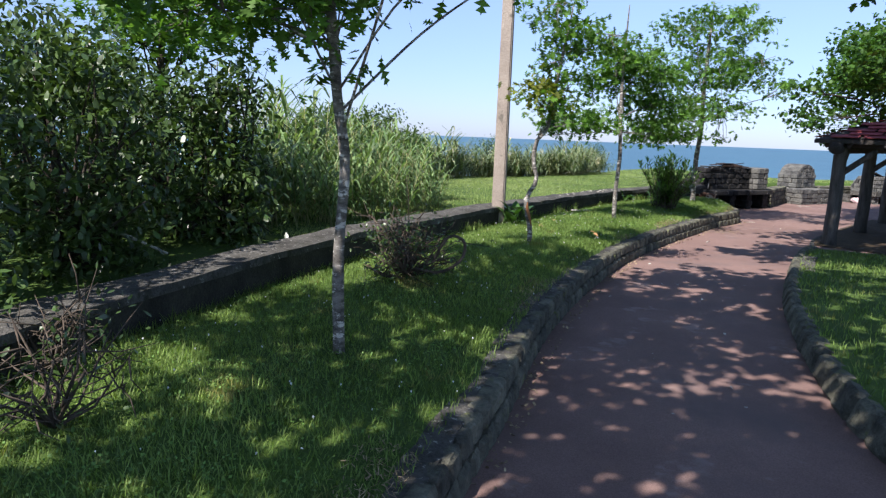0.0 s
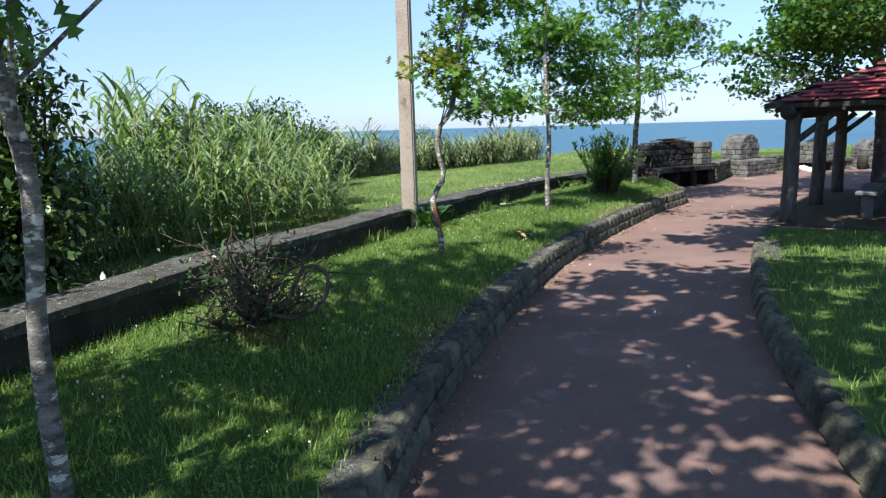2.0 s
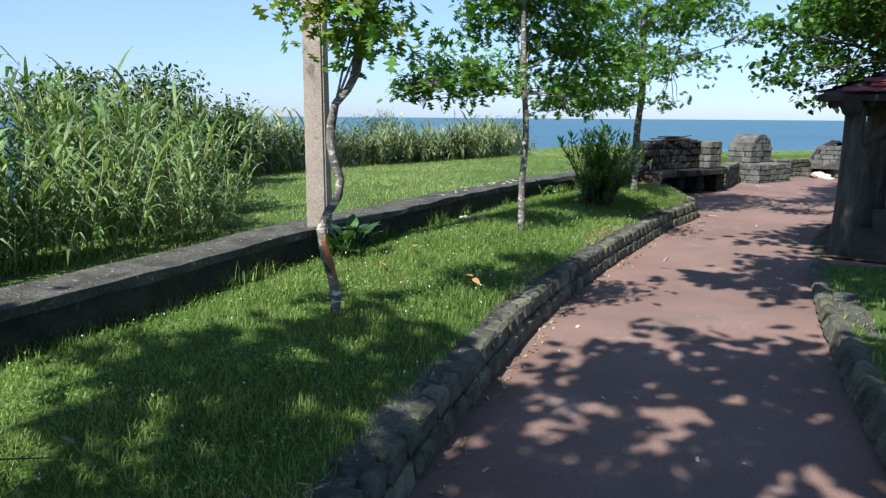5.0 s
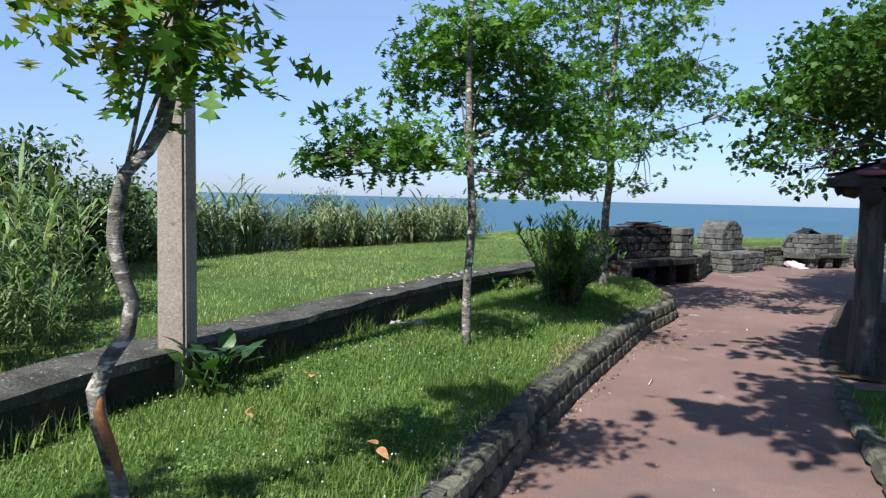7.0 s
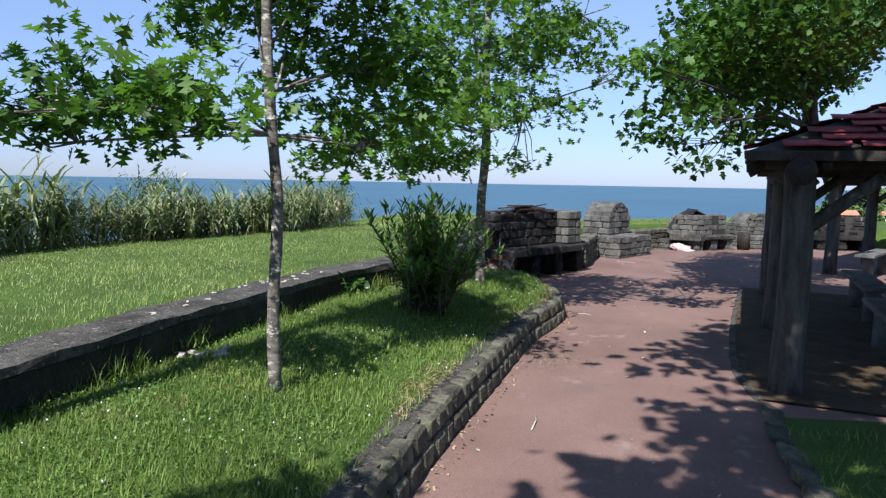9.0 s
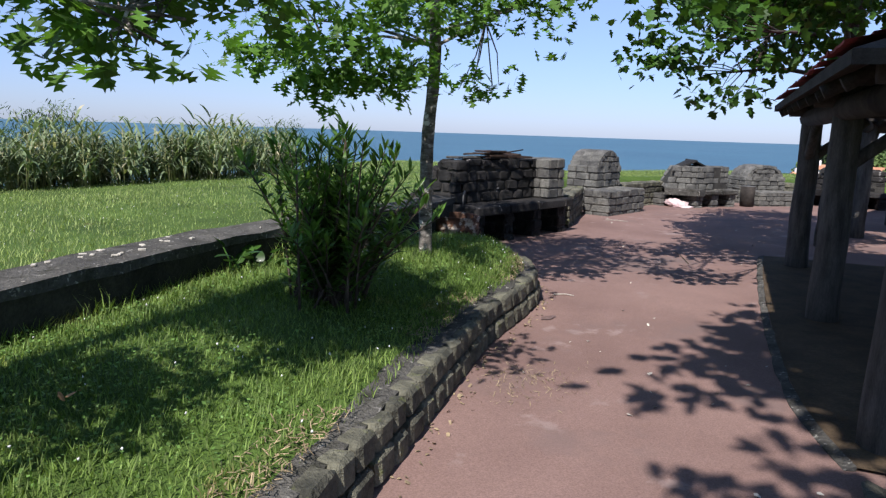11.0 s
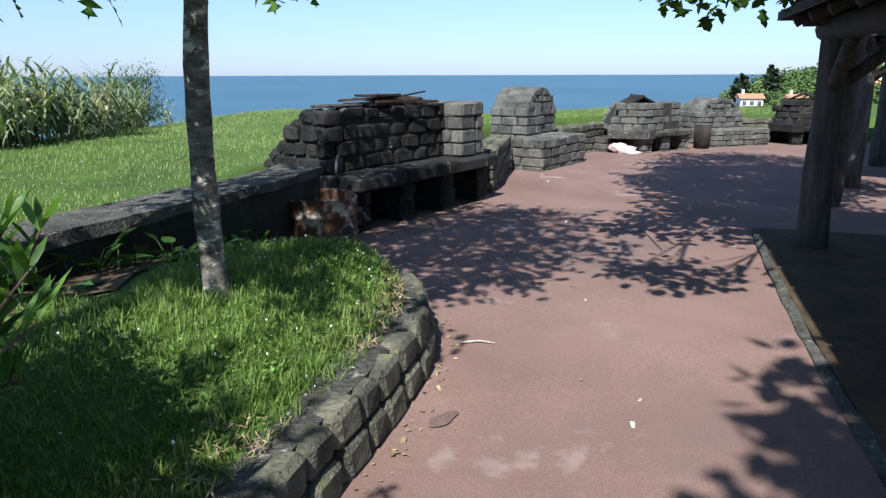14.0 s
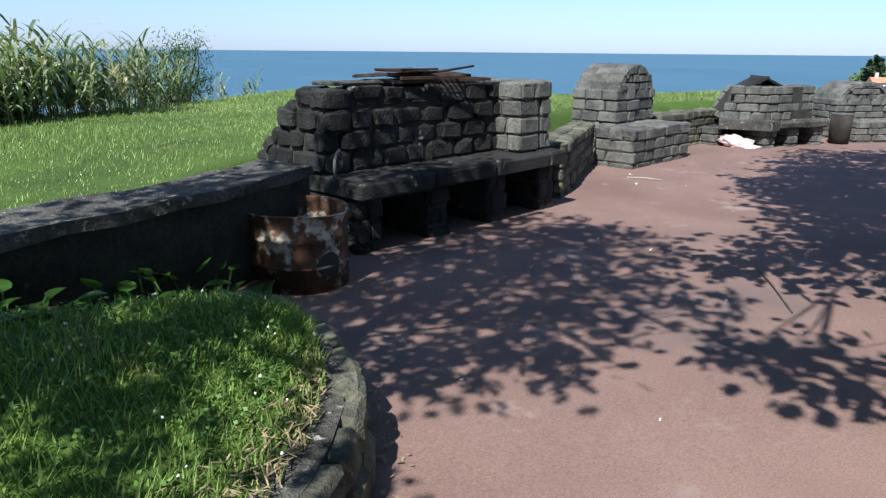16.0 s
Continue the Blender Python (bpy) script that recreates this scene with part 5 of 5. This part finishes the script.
def drum(x, y):
    ob = thing("oil_drum", x, y, 0.0, "rusty cut-down oil drum standing beside the barbecue", "drum", "", 20)
    n, r = 28, 0.285
    prof = [(r, 0.0), (r, 0.19), (r + 0.014, 0.205), (r, 0.22), (r, 0.40), (r + 0.014, 0.415), (r, 0.43), (r, 0.585), (r + 0.012, 0.60), (r - 0.006, 0.60), (r - 0.012, 0.58), (r - 0.012, 0.04)]
    verts, faces = [], []
    for i in range(n):
        a = 2 * math.pi * i / n
        dent = 1 + 0.02 * math.sin(3 * a) + 0.015 * math.sin(7 * a + 1)
        for rr, z in prof:
            verts.append((rr * dent * math.cos(a), rr * dent * math.sin(a), z + 0.012 * math.sin(2 * a) * (z > 0.5)))
    k = len(prof)
    for i in range(n):
        j = (i + 1) % n
        for a in range(k - 1):
            faces.append((i * k + a, j * k + a, j * k + a + 1, i * k + a + 1))
    faces.append(tuple(i * k + k - 1 for i in range(n)))
    faces.append(tuple(i * k for i in range(n))[::-1])
    shell = mesh_object("shell", verts, faces, M_RUST, ob, True)
    bm = bmesh.new()
    bmesh.ops.create_uvsphere(bm, u_segments=12, v_segments=6, radius=1.0)
    for v in bm.verts:
        v.co = Vector((v.co.x * 0.075, v.co.y * 0.010, v.co.z * 0.10 + 0.22))
    hole = part("draught_hole", bm, M_MORTAR, shell, "burnt dark draught hole")
    hole.matrix_local = pose(0.04, -0.283, 0.0, 0, 0, 8)
    return ob


drum_ob = drum(6.98, 18.52)
drum_ob.location.z = 0.095
drum_ob.scale = (1.08, 1.08, 0.78)

# iron grates stacked on the sooty barbecue
BBQ_M = pose(7.43, 18.93, 0, 0, 0, 30.0) @ Matrix.Translation((0.16, -0.08, -0.005))


def grate(lx, ly, z, turn, w, d, tilt=0.0):
    p = BBQ_M @ Vector((lx, ly, z))
    ob = thing("iron_grate", p.x, p.y, p.z, "rusty iron grill grate lying on the barbecue", "grate", "stacked grates")
    ob.matrix_basis = pose(p.x, p.y, p.z, tilt, 0, 30 + turn)
    for yy in (0, d):
        part("frame_bar", box_bm(-0.03, w + 0.03, yy - 0.012, yy + 0.012, 0, 0.022), M_IRON, ob)
    for xx in (0, w):
        part("side_bar", box_bm(xx - 0.012, xx + 0.012, 0, d, 0.004, 0.026), M_IRON, ob)
    k = int(w / 0.055)
    for j in range(1, k):
        part("bar", box_bm(w * j / k - 0.005, w * j / k + 0.005, 0, d, 0.006, 0.018), M_IRON, ob)


grate(0.55, 0.48, 1.245, 4, 0.62, 0.34)
grate(0.62, 0.46, 1.275, -8, 0.58, 0.36, 3)
grate(0.50, 0.50, 1.305, 12, 0.55, 0.32, -4)
grate(1.10, 0.50, 1.245, -6, 0.5, 0.34)
grate(1.05, 0.52, 1.275, 9, 0.46, 0.3, 4)
slab = thing("stone_slab", *(BBQ_M @ Vector((0.30, 0.70, 1.235))), "thin pale roofing slab lying on the barbecue top", "slab", "", 40)
part("slab", box_bm(-0.28, 0.30, -0.15, 0.15, 0, 0.03, 0.008, 0.006), M_CAP, slab)
lid = thing("iron_sheet", *(BBQ_M @ Vector((0.72, 0.60, 1.335))), "warped rusty iron sheet on top of the grates", "sheet", "", 36)
part("sheet", box_bm(-0.16, 0.30, -0.14, 0.14, 0, 0.016, 0.004, 0.008), M_IRON, lid)
rod = thing("iron_rod", *(BBQ_M @ Vector((1.1, 0.52, 1.335))), "bent iron rod poking out of the grates", "rod", "", 36)
v, t = tube_arrays([(-0.25, 0, -0.02), (0.1, 0.02, 0.0), (0.45, 0.0, 0.03)], [0.011, 0.011, 0.010], 6)
tri_object("rod", v, t, M_IRON, rod, True)
pipe = thing("loop_handle", *(BBQ_M @ Vector((-0.21, 0.28, 0.625))), "grey bent metal loop leaning on the ledge", "handle", "", 60)
v, t = tube_arrays([(0, 0, 0), (0, 0.0, 0.12), (0.03, 0, 0.17), (0.09, 0, 0.19), (0.13, 0, 0.15)], [0.012] * 5, 6)
tri_object("loop", v, t, M_TABLE, pipe, True)

# white cloth under the second barbecue
cloth = thing("cloth_bundle", 14.05, 23.36, 0.08, "crumpled pale pink cloth with red marks on the ground", "cloth", "", -45)
bm = bmesh.new()
bmesh.ops.create_icosphere(bm, subdivisions=3, radius=1.0)
for v in bm.verts:
    k = 1 + 0.35 * noise.noise(v.co * 2.3) + 0.35 * noise.noise(v.co * 7)
    v.co = Vector((v.co.x * 0.27 * k, v.co.y * 0.15 * k, max(0.0, v.co.z * 0.11 * k + 0.05 - 0.07 * v.co.x)))
part("folds", bm, M_CLOTH, cloth, smooth=True)
bin_ob = thing("metal_bin", 15.98, 23.38, 0.08, "small dark metal bin between barbecue and oven", "bin", "", 5)
v, t = tube_arrays([(0, 0, 0), (0, 0, 0.25), (0, 0, 0.46)], [0.15, 0.16, 0.165], 16)
bin_body = tri_object("bin_body", v, t, M_BEAM, bin_ob, True)
part("rim", box_bm(-0.13, 0.13, -0.10, 0.10, 0.46, 0.48, 0.006), M_TABLE, bin_body)


def twiggy(x, y, z, n, reach, height, label, leaves=0, loop=False):
    ob = thing("dry_shrub", x, y, z, label, "shrub", "dry shrubs")
    chunks, tips = [], []
    for i in range(n):
        az, el = rng.uniform(0, 2 * math.pi), rng.uniform(0.25, 1.35)
        L = rng.uniform(0.5, 1.0)
        end = Vector((math.cos(az) * math.cos(el) * reach * L, math.sin(az) * math.cos(el) * reach * L, math.sin(el) * height * L))
        mid = end * 0.5 + Vector(rng.normal(0, 0.06, 3))
        mid.z = max(mid.z, 0.02)
        chunks.append(tube_arrays([(0, 0, 0), mid, end], [0.012, 0.008, 0.003], 4))
        for j in range(4):
            b = mid.lerp(end, rng.uniform(0, 1))
            e2 = b + Vector(rng.normal(0, 0.14, 3))
            e2.z = max(e2.z, 0.03)
            chunks.append(tube_arrays([b, (b + e2) / 2 + Vector(rng.normal(0, 0.02, 3)), e2], [0.006, 0.004, 0.002], 3))
            tips.append(tuple(e2))
    if loop:
        chunks.append(tube_arrays(smooth_line([(0.1, -0.1, 0.12), (0.33, -0.22, 0.12), (0.52, -0.28, 0.25), (0.55, -0.28, 0.42), (0.42, -0.24, 0.47), (0.33, -0.2, 0.35), (0.26, -0.18, 0.2)], 0.05), [0.015] * len(smooth_line([(0.1, -0.1, 0.12), (0.33, -0.22, 0.12), (0.52, -0.28, 0.25), (0.55, -0.28, 0.42), (0.42, -0.24, 0.47), (0.33, -0.2, 0.35), (0.26, -0.18, 0.2)], 0.05)), 6))
    v, t = join(chunks)
    tri_object("twigwork", v, t, M_TWIG, ob)
    if leaves:
        c = np.array(tips)[rng.integers(0, len(tips), leaves)] + rng.normal(0, 0.05, (leaves, 3))
        c[:, 2] = np.maximum(c[:, 2], 0.02)
        v, t = scatter(OVAL, c, turns(leaves, 0, 0.8), rng.uniform(0.03, 0.06, leaves))
        tri_object("foliage", v, t, M_SHRUB, ob)


twiggy(-0.32, 6.55, 0.50, 60, 0.72, 0.75, "tangled half-dead shrub with bare curling twigs", 1100, True)
twiggy(-1.75, 2.95, 0.50, 16, 0.5, 0.6, "small twiggy seedling shrub at the wall", 150)
twiggy(-2.2, 3.7, 0.50, 14, 0.4, 0.5, "small twiggy seedling shrub at the wall", 120)


def broadleaf(x, y, z, n, size, label, spread_r=0.10):
    ob = thing("leafy_plant", x, y, z, label, "plant", "broad-leaved plants")
    where, mats, stems = [], [], []
    for i in range(n):
        a, up = rng.uniform(0, 2 * math.pi), rng.uniform(0.35, 1.15)
        base = Vector((rng.normal(0, spread_r), rng.normal(0, spread_r), 0))
        lift = base + Vector((-math.sin(a) * 0.10, math.cos(a) * 0.10, rng.uniform(0.08, 0.28)))
        stems.append(tube_arrays([base, (base + lift) / 2 + Vector((0, 0, 0.03)), lift], [0.007, 0.006, 0.005], 4))
        where.append(tuple(lift))
        mats.append(np.array(Euler((up, 0, a)).to_matrix()))
    v, t = join(stems)
    tri_object("stemwork", v, t, M_ARUM, ob)
    v, t = scatter(HEART, np.array(where), np.array(mats), rng.uniform(0.7, 1.2, n) * size)
    tri_object("foliage", v, t, M_ARUM, ob)


broadleaf(1.18, 11.12, 0.47, 26, 0.17, "bright green broad-leaved weed at the foot of the wall")
broadleaf(6.35, 18.0, 0.05, 26, 0.13, "dark broad-leaved plant beside the wall")
broadleaf(5.75, 17.42, 0.22, 26, 0.13, "dark broad-leaved plant beside the wall")
broadleaf(5.3, 17.0, 0.35, 22, 0.13, "dark broad-leaved plant beside the wall")
broadleaf(6.05, 17.7, 0.12, 24, 0.12, "dark broad-leaved plant beside the wall", 0.16)
broadleaf(5.5, 17.2, 0.30, 24, 0.12, "dark broad-leaved plant beside the wall", 0.16)
broadleaf(6.2, 17.55, 0.12, 26, 0.12, "dark broad-leaved plant beside the wall", 0.2)
broadleaf(5.85, 17.15, 0.28, 26, 0.12, "dark broad-leaved plant beside the wall", 0.2)
broadleaf(4.9, 16.6, 0.40, 20, 0.14, "dark broad-leaved plant beside the wall", 0.14)
broadleaf(4.25, 15.85, 0.43, 18, 0.13, "dark broad-leaved plant beside the wall")

# bare earth along the shaded end of the bed
verts, faces, cols = [], [], 7
rows_s = [i for i in range(n_bed) if ks[i][1] * 0.3 + ws[i][1] * 0.7 > 15.9]
for i in rows_s:
    for k in range(cols):
        s = 0.70 + 0.30 * k / (cols - 1) + (0.05 * math.sin(i * 2.1) if k == 0 else 0)
        q = ks[i] * (1 - s) + ws[i] * s
        verts.append((q[0], q[1], float(bed_z(s, q[0], q[1])) + 0.008 + rng.uniform(0, 0.012)))
for a in range(len(rows_s) - 1):
    for k in range(cols - 1):
        b = a * cols + k
        faces.append((b, b + cols, b + cols + 1, b + 1))
soil = mesh_object("ground_bare", verts, faces, M_SOIL, smooth=True)
tagged(soil, "dark bare earth beside the wall", "soil", kind="structure")

# loose stones and broken plaster by the wall
for i in range(9):
    x, y = 2.69 + rng.normal(0, 0.11), 13.47 + rng.normal(0, 0.07)
    r = rng.uniform(0.012, 0.032)
    ob = thing("plaster_lump", x, y, 0.50, "pale broken lump of plaster on the grass", "rubble", "broken plaster", rng.uniform(0, 360))
    part("lump", box_bm(-r * 1.6, r * 1.6, -r, r, 0, r * 1.2, r * 0.3, r * 0.25), M_PALE, ob)

# chips of plaster and dead stalks lying on the wall
wl_pts = smooth_line(WALL, 0.05)
wl_n = normals_left(wl_pts)
for i in range(24):
    j = int(np.argmin(np.abs(wl_pts[:, 1] - rng.normal(15.0, 0.7))))
    p = wl_pts[j] + wl_n[j] * rng.uniform(0.08, 0.34)
    r = rng.uniform(0.006, 0.015)
    ob = thing("plaster_chip", p[0], p[1], WALL_Z + 0.004, "pale flat chip of plaster on the wall cap", "rubble", "plaster chips", rng.uniform(0, 360))
    part("chip", box_bm(-r * 1.8, r * 1.8, -r, r, 0, 0.012, 0.003, 0.002), M_PALE, ob)
ob = thing("dead_branch", -2.75, 6.0, 0.80, "pale dead stick lying among the shrubs", "stick", "", 20)
v, t = tube_arrays([(-0.3, 0, 0.22), (0, 0.02, 0.1), (0.32, 0, -0.06)], [0.012, 0.014, 0.010], 6)
tri_object("stem", v, t, M_PALE, ob)
ob = thing("paper_scrap", 6.15, 16.9, 0.49, "small white scrap of paper on the lawn", "litter", "", 30)
part("scrap", box_bm(-0.05, 0.05, -0.03, 0.03, 0, 0.012, 0.003, 0.008), M_FLOWER, ob)

# litter on the ground
FLECK = ([(-0.5, -0.25, 0.0), (0.45, -0.3, 0.1), (0.5, 0.2, 0.0), (-0.1, 0.35, 0.2), (-0.55, 0.2, 0.05)], [(0, 1, 3), (1, 2, 3), (0, 3, 4)])
n = 420
x, y = rng.uniform(1, 14, n), rng.uniform(3, 22, n)
ok = (side_of(x, y, kerb_line) < -0.1) & (x - 0.65 * (y - 12) < 7.5) & (side_of(x, y, edge_mid) < -0.6) & (side_of(x, y, right_line) > 0.15)
p3 = np.stack([x, y, path_z(x, y) + 0.006], 1)[ok]
v, t = scatter(FLECK, p3, turns(len(p3), 0, 0.15), rng.uniform(0.012, 0.04, len(p3)))
tagged(tri_object("pale_litter", v, t, M_PALE), "scattered pale bits of litter on the path", "litter", kind="stuff")
n = 260
x, y = 5.8 + rng.normal(0, 0.2, n), 13.95 + rng.normal(0, 0.16, n)
k2 = side_of(x, y, kerb_line) < -0.08
p3 = np.stack([x, y, path_z(x, y) + 0.006], 1)[k2]
v, t = scatter(FLECK, p3, turns(len(p3), 0, 0.2), np.stack([rng.uniform(0.02, 0.055, len(p3)), np.full(len(p3), 0.006), np.full(len(p3), 0.006)], 1))
tagged(tri_object("cut_straw", v, t, M_STRAW), "patch of dry cut straw beside the kerb", "straw", kind="stuff")
i = rng.integers(0, len(fine_line := smooth_line(KERB, 0.02)), 900)
fn = normals_left(fine_line)
foot = fine_line[i] - fn[i] * rng.uniform(0.04, 0.16, (900, 1))
ok = foot[:, 1] > 1.5
v, t = scatter(FLECK, np.stack([foot[:, 0], foot[:, 1], path_z(foot[:, 0], foot[:, 1]) + 0.006], 1)[ok], turns(int(ok.sum()), 0, 0.2), rng.uniform(0.01, 0.035, int(ok.sum())))
tagged(tri_object("kerb_debris", v, t, M_STRAW), "dry leaf debris along the foot of the kerb", "debris", kind="stuff")
q, s, p3 = bed_points(120000)
m = (s < 0.12) & (patchy(q[:, 0], q[:, 1], 1.9) > 0.55) & (rng.uniform(0, 1, len(s)) < 1.1 - s * 8)
p3 = p3[m]
p3[:, 2] += rng.uniform(0.004, 0.03, len(p3))
v, t = scatter(FLECK, p3, turns(len(p3), 0, 0.25), np.stack([rng.uniform(0.02, 0.06, len(p3)), np.full(len(p3), 0.008), np.full(len(p3), 0.008)], 1))
tagged(tri_object("dry_clippings", v, t, M_STRAW), "dry grass clippings along the top of the kerb", "clippings", kind="stuff")
for x, y in ((1.84, 11.2), (3.45, 13.11), (1.5, 10.4), (2.2, 9.8)):
    ob = thing("dead_leaf", x, y, 0.555, "curled brown dead leaf on the grass", "leaf", "dead leaves", rng.uniform(0, 360))
    v, t = scatter(HEART, np.zeros((2, 3)) + [[0, 0, 0.02], [0.03, 0.02, 0.03]], turns(2, 0.2, 0.3), np.array([0.075, 0.06]))
    tri_object("blade", v, t, M_DRYLEAF, ob)
for (x0, y0), (x1, y1), mat, lab in (((7.09, 16.02), (7.26, 15.93), M_PALE, "short pale stick on the path"), ((10.95, 21.35), (11.25, 21.1), M_PALE, "pale bone-like stick on the path"),
                                     ((9.55, 17.2), (9.95, 18.0), M_TWIG, "thin fallen twig on the path"), ((4.8, 12.35), (4.95, 12.6), M_PALE, "pale twisted stick beside the kerb")):
    ob = thing("stick", x0, y0, float(path_z(x0, y0)) + 0.008, lab, "stick", "fallen sticks")
    d = Vector((x1 - x0, y1 - y0, 0))
    v, t = tube_arrays([(0, 0, 0), tuple(d * 0.5 + Vector((0.02, 0.01, 0.006))), tuple(d)], [0.006, 0.005, 0.004], 5)
    tri_object("stem", v, t, mat, ob)
# damp patch on the asphalt
bm = bmesh.new()
ring = [bm.verts.new((0.085 * math.cos(a) * (1 + 0.12 * math.sin(2 * a + 1)), 0.04 * math.sin(a) * (1 + 0.2 * math.cos(3 * a)), 0)) for a in np.linspace(0, 2 * math.pi, 40, endpoint=False)]
bm.faces.new(ring)
stain = thing("damp_patch", 6.64, 15.25, 0.132, "dark damp patch on the asphalt", "stain", "", 25)
part("patch", bm, M_STAIN, stain)


# ---------------------------------------------------------------- the far shore
def house(dist, az, z, w, d, h, turn, label):
    a = radians(az)
    x, y = 6 + dist * math.sin(a), 13 + dist * math.cos(a)
    ob = thing("house", x, y, z, label, "house", "houses on the hillside", turn)
    wall = part("wall", box_bm(-w / 2, w / 2, -d / 2, d / 2, -3, h), M_WHITE, ob)
    e, r = 0.5, d * 0.28
    roof = mesh_object("roof", [(-w / 2 - e, -d / 2 - e, h), (w / 2 + e, -d / 2 - e, h), (w / 2 + e, d / 2 + e, h), (-w / 2 - e, d / 2 + e, h), (-w / 2 - e, 0, h + r), (w / 2 + e, 0, h + r)],
                [(0, 1, 5, 4), (2, 3, 4, 5), (0, 4, 3), (1, 2, 5), (3, 2, 1, 0)], M_ROOF, ob)
    part("chimney", box_bm(-w * 0.38, -w * 0.28, -0.5, 0.5, h + 0.5, h + r + 1.2), M_WHITE, roof)
    for k in range(3):
        cx = -w / 2 + w * (k + 0.5) / 3
        part("window", box_bm(cx - 0.55, cx + 0.55, -d / 2 - 0.06, -d / 2 + 0.02, h * 0.45, h * 0.45 + 1.2), M_GLASSD, wall)
    part("door", box_bm(-w / 2 - 0.06, -w / 2 + 0.02, -0.5, 0.5, 0, 2.1), M_GLASSD, wall)


def on_hill(dist, az):
    a = radians(az)
    return float(height_at(np.array([6 + dist * math.sin(a)]), np.array([13 + dist * math.cos(a)]))[0])


for dist, az, w, d, h, turn, lab, dz in ((235, 47.6, 6.5, 5.0, 3.6, -30, "white two-storey house with a terracotta roof", -10.2), (240, 50.8, 6, 4, 2.0, -45, "long low white house with a terracotta roof", -8.5),
                                         (275, 45.9, 5, 4, 2.6, -20, "small white house near the shore", -13.0), (240, 56.5, 11, 7, 3.2, -50, "white house among the trees", -6.0), (240, 60, 10, 7, 3.0, -60, "white house among the trees", -5.0)):
    house(dist, az, dz, w, d, h, turn, lab)

chunks = []
BIGLEAF = ([(-0.5, -0.3, 0), (0.5, -0.3, 0.1), (0.3, 0.5, 0), (-0.4, 0.45, 0.12)], [(0, 1, 2), (0, 2, 3)])
for i in range(1700):
    az, dist = rng.uniform(45.6, 72), rng.uniform(110, 320)
    zg = on_hill(dist, az)
    if zg < -24:
        continue
    a = radians(az)
    x, y = 6 + dist * math.sin(a), 13 + dist * math.cos(a)
    near_house = min(abs(az - h) * dist / 57 for h in (47.6, 50.8))
    if near_house < 5.0 and 120 < dist < 240:
        continue
    r = rng.uniform(1.8, 3.4) if dist < 232 else rng.uniform(3.2, 6.2)
    k = 140
    d = rng.normal(size=(k, 3))
    d /= np.linalg.norm(d, axis=1)[:, None]
    pos = np.array([x, y, zg + r * 0.55]) + d * rng.uniform(0.6, 1.0, (k, 1)) * np.array([r, r, r * 0.75])
    chunks.append(scatter(BIGLEAF, pos, turns(k, 0, 0.9), rng.uniform(0.5, 1.15, k)))
v, t = join(chunks)
tagged(tri_object("far_woods", v, t, M_WOODS), "dark green woods on the hillside", "woods", kind="stuff")
for dist, az, h in ((238, 46.6, 12), (243, 46.95, 13), (250, 47.2, 12), (250, 48.8, 14), (252, 49.2, 12)):
    a = radians(az)
    x, y = 6 + dist * math.sin(a), 13 + dist * math.cos(a)
    ob = thing("conifer", x, y, on_hill(dist, az), "tall dark conifer on the hillside", "tree", "conifers")
    v, t = tube_arrays([(0, 0, 0), (0, 0, h)], [0.35, 0.08], 6)
    tri_object("trunk", v, t, M_BARKD, ob)
    k = 260
    s = rng.uniform(0.2, 1.0, k)
    rad = (1.02 - s) * h * 0.30 * rng.uniform(0.4, 1.0, k) + 0.2
    th = rng.uniform(0, 2 * np.pi, k)
    v, t = scatter(BIGLEAF, np.stack([rad * np.cos(th), rad * np.sin(th), s * h], 1), turns(k, 0, 0.6), rng.uniform(0.8, 1.5, k))
    tri_object("foliage", v, t, M_CONIF, ob)
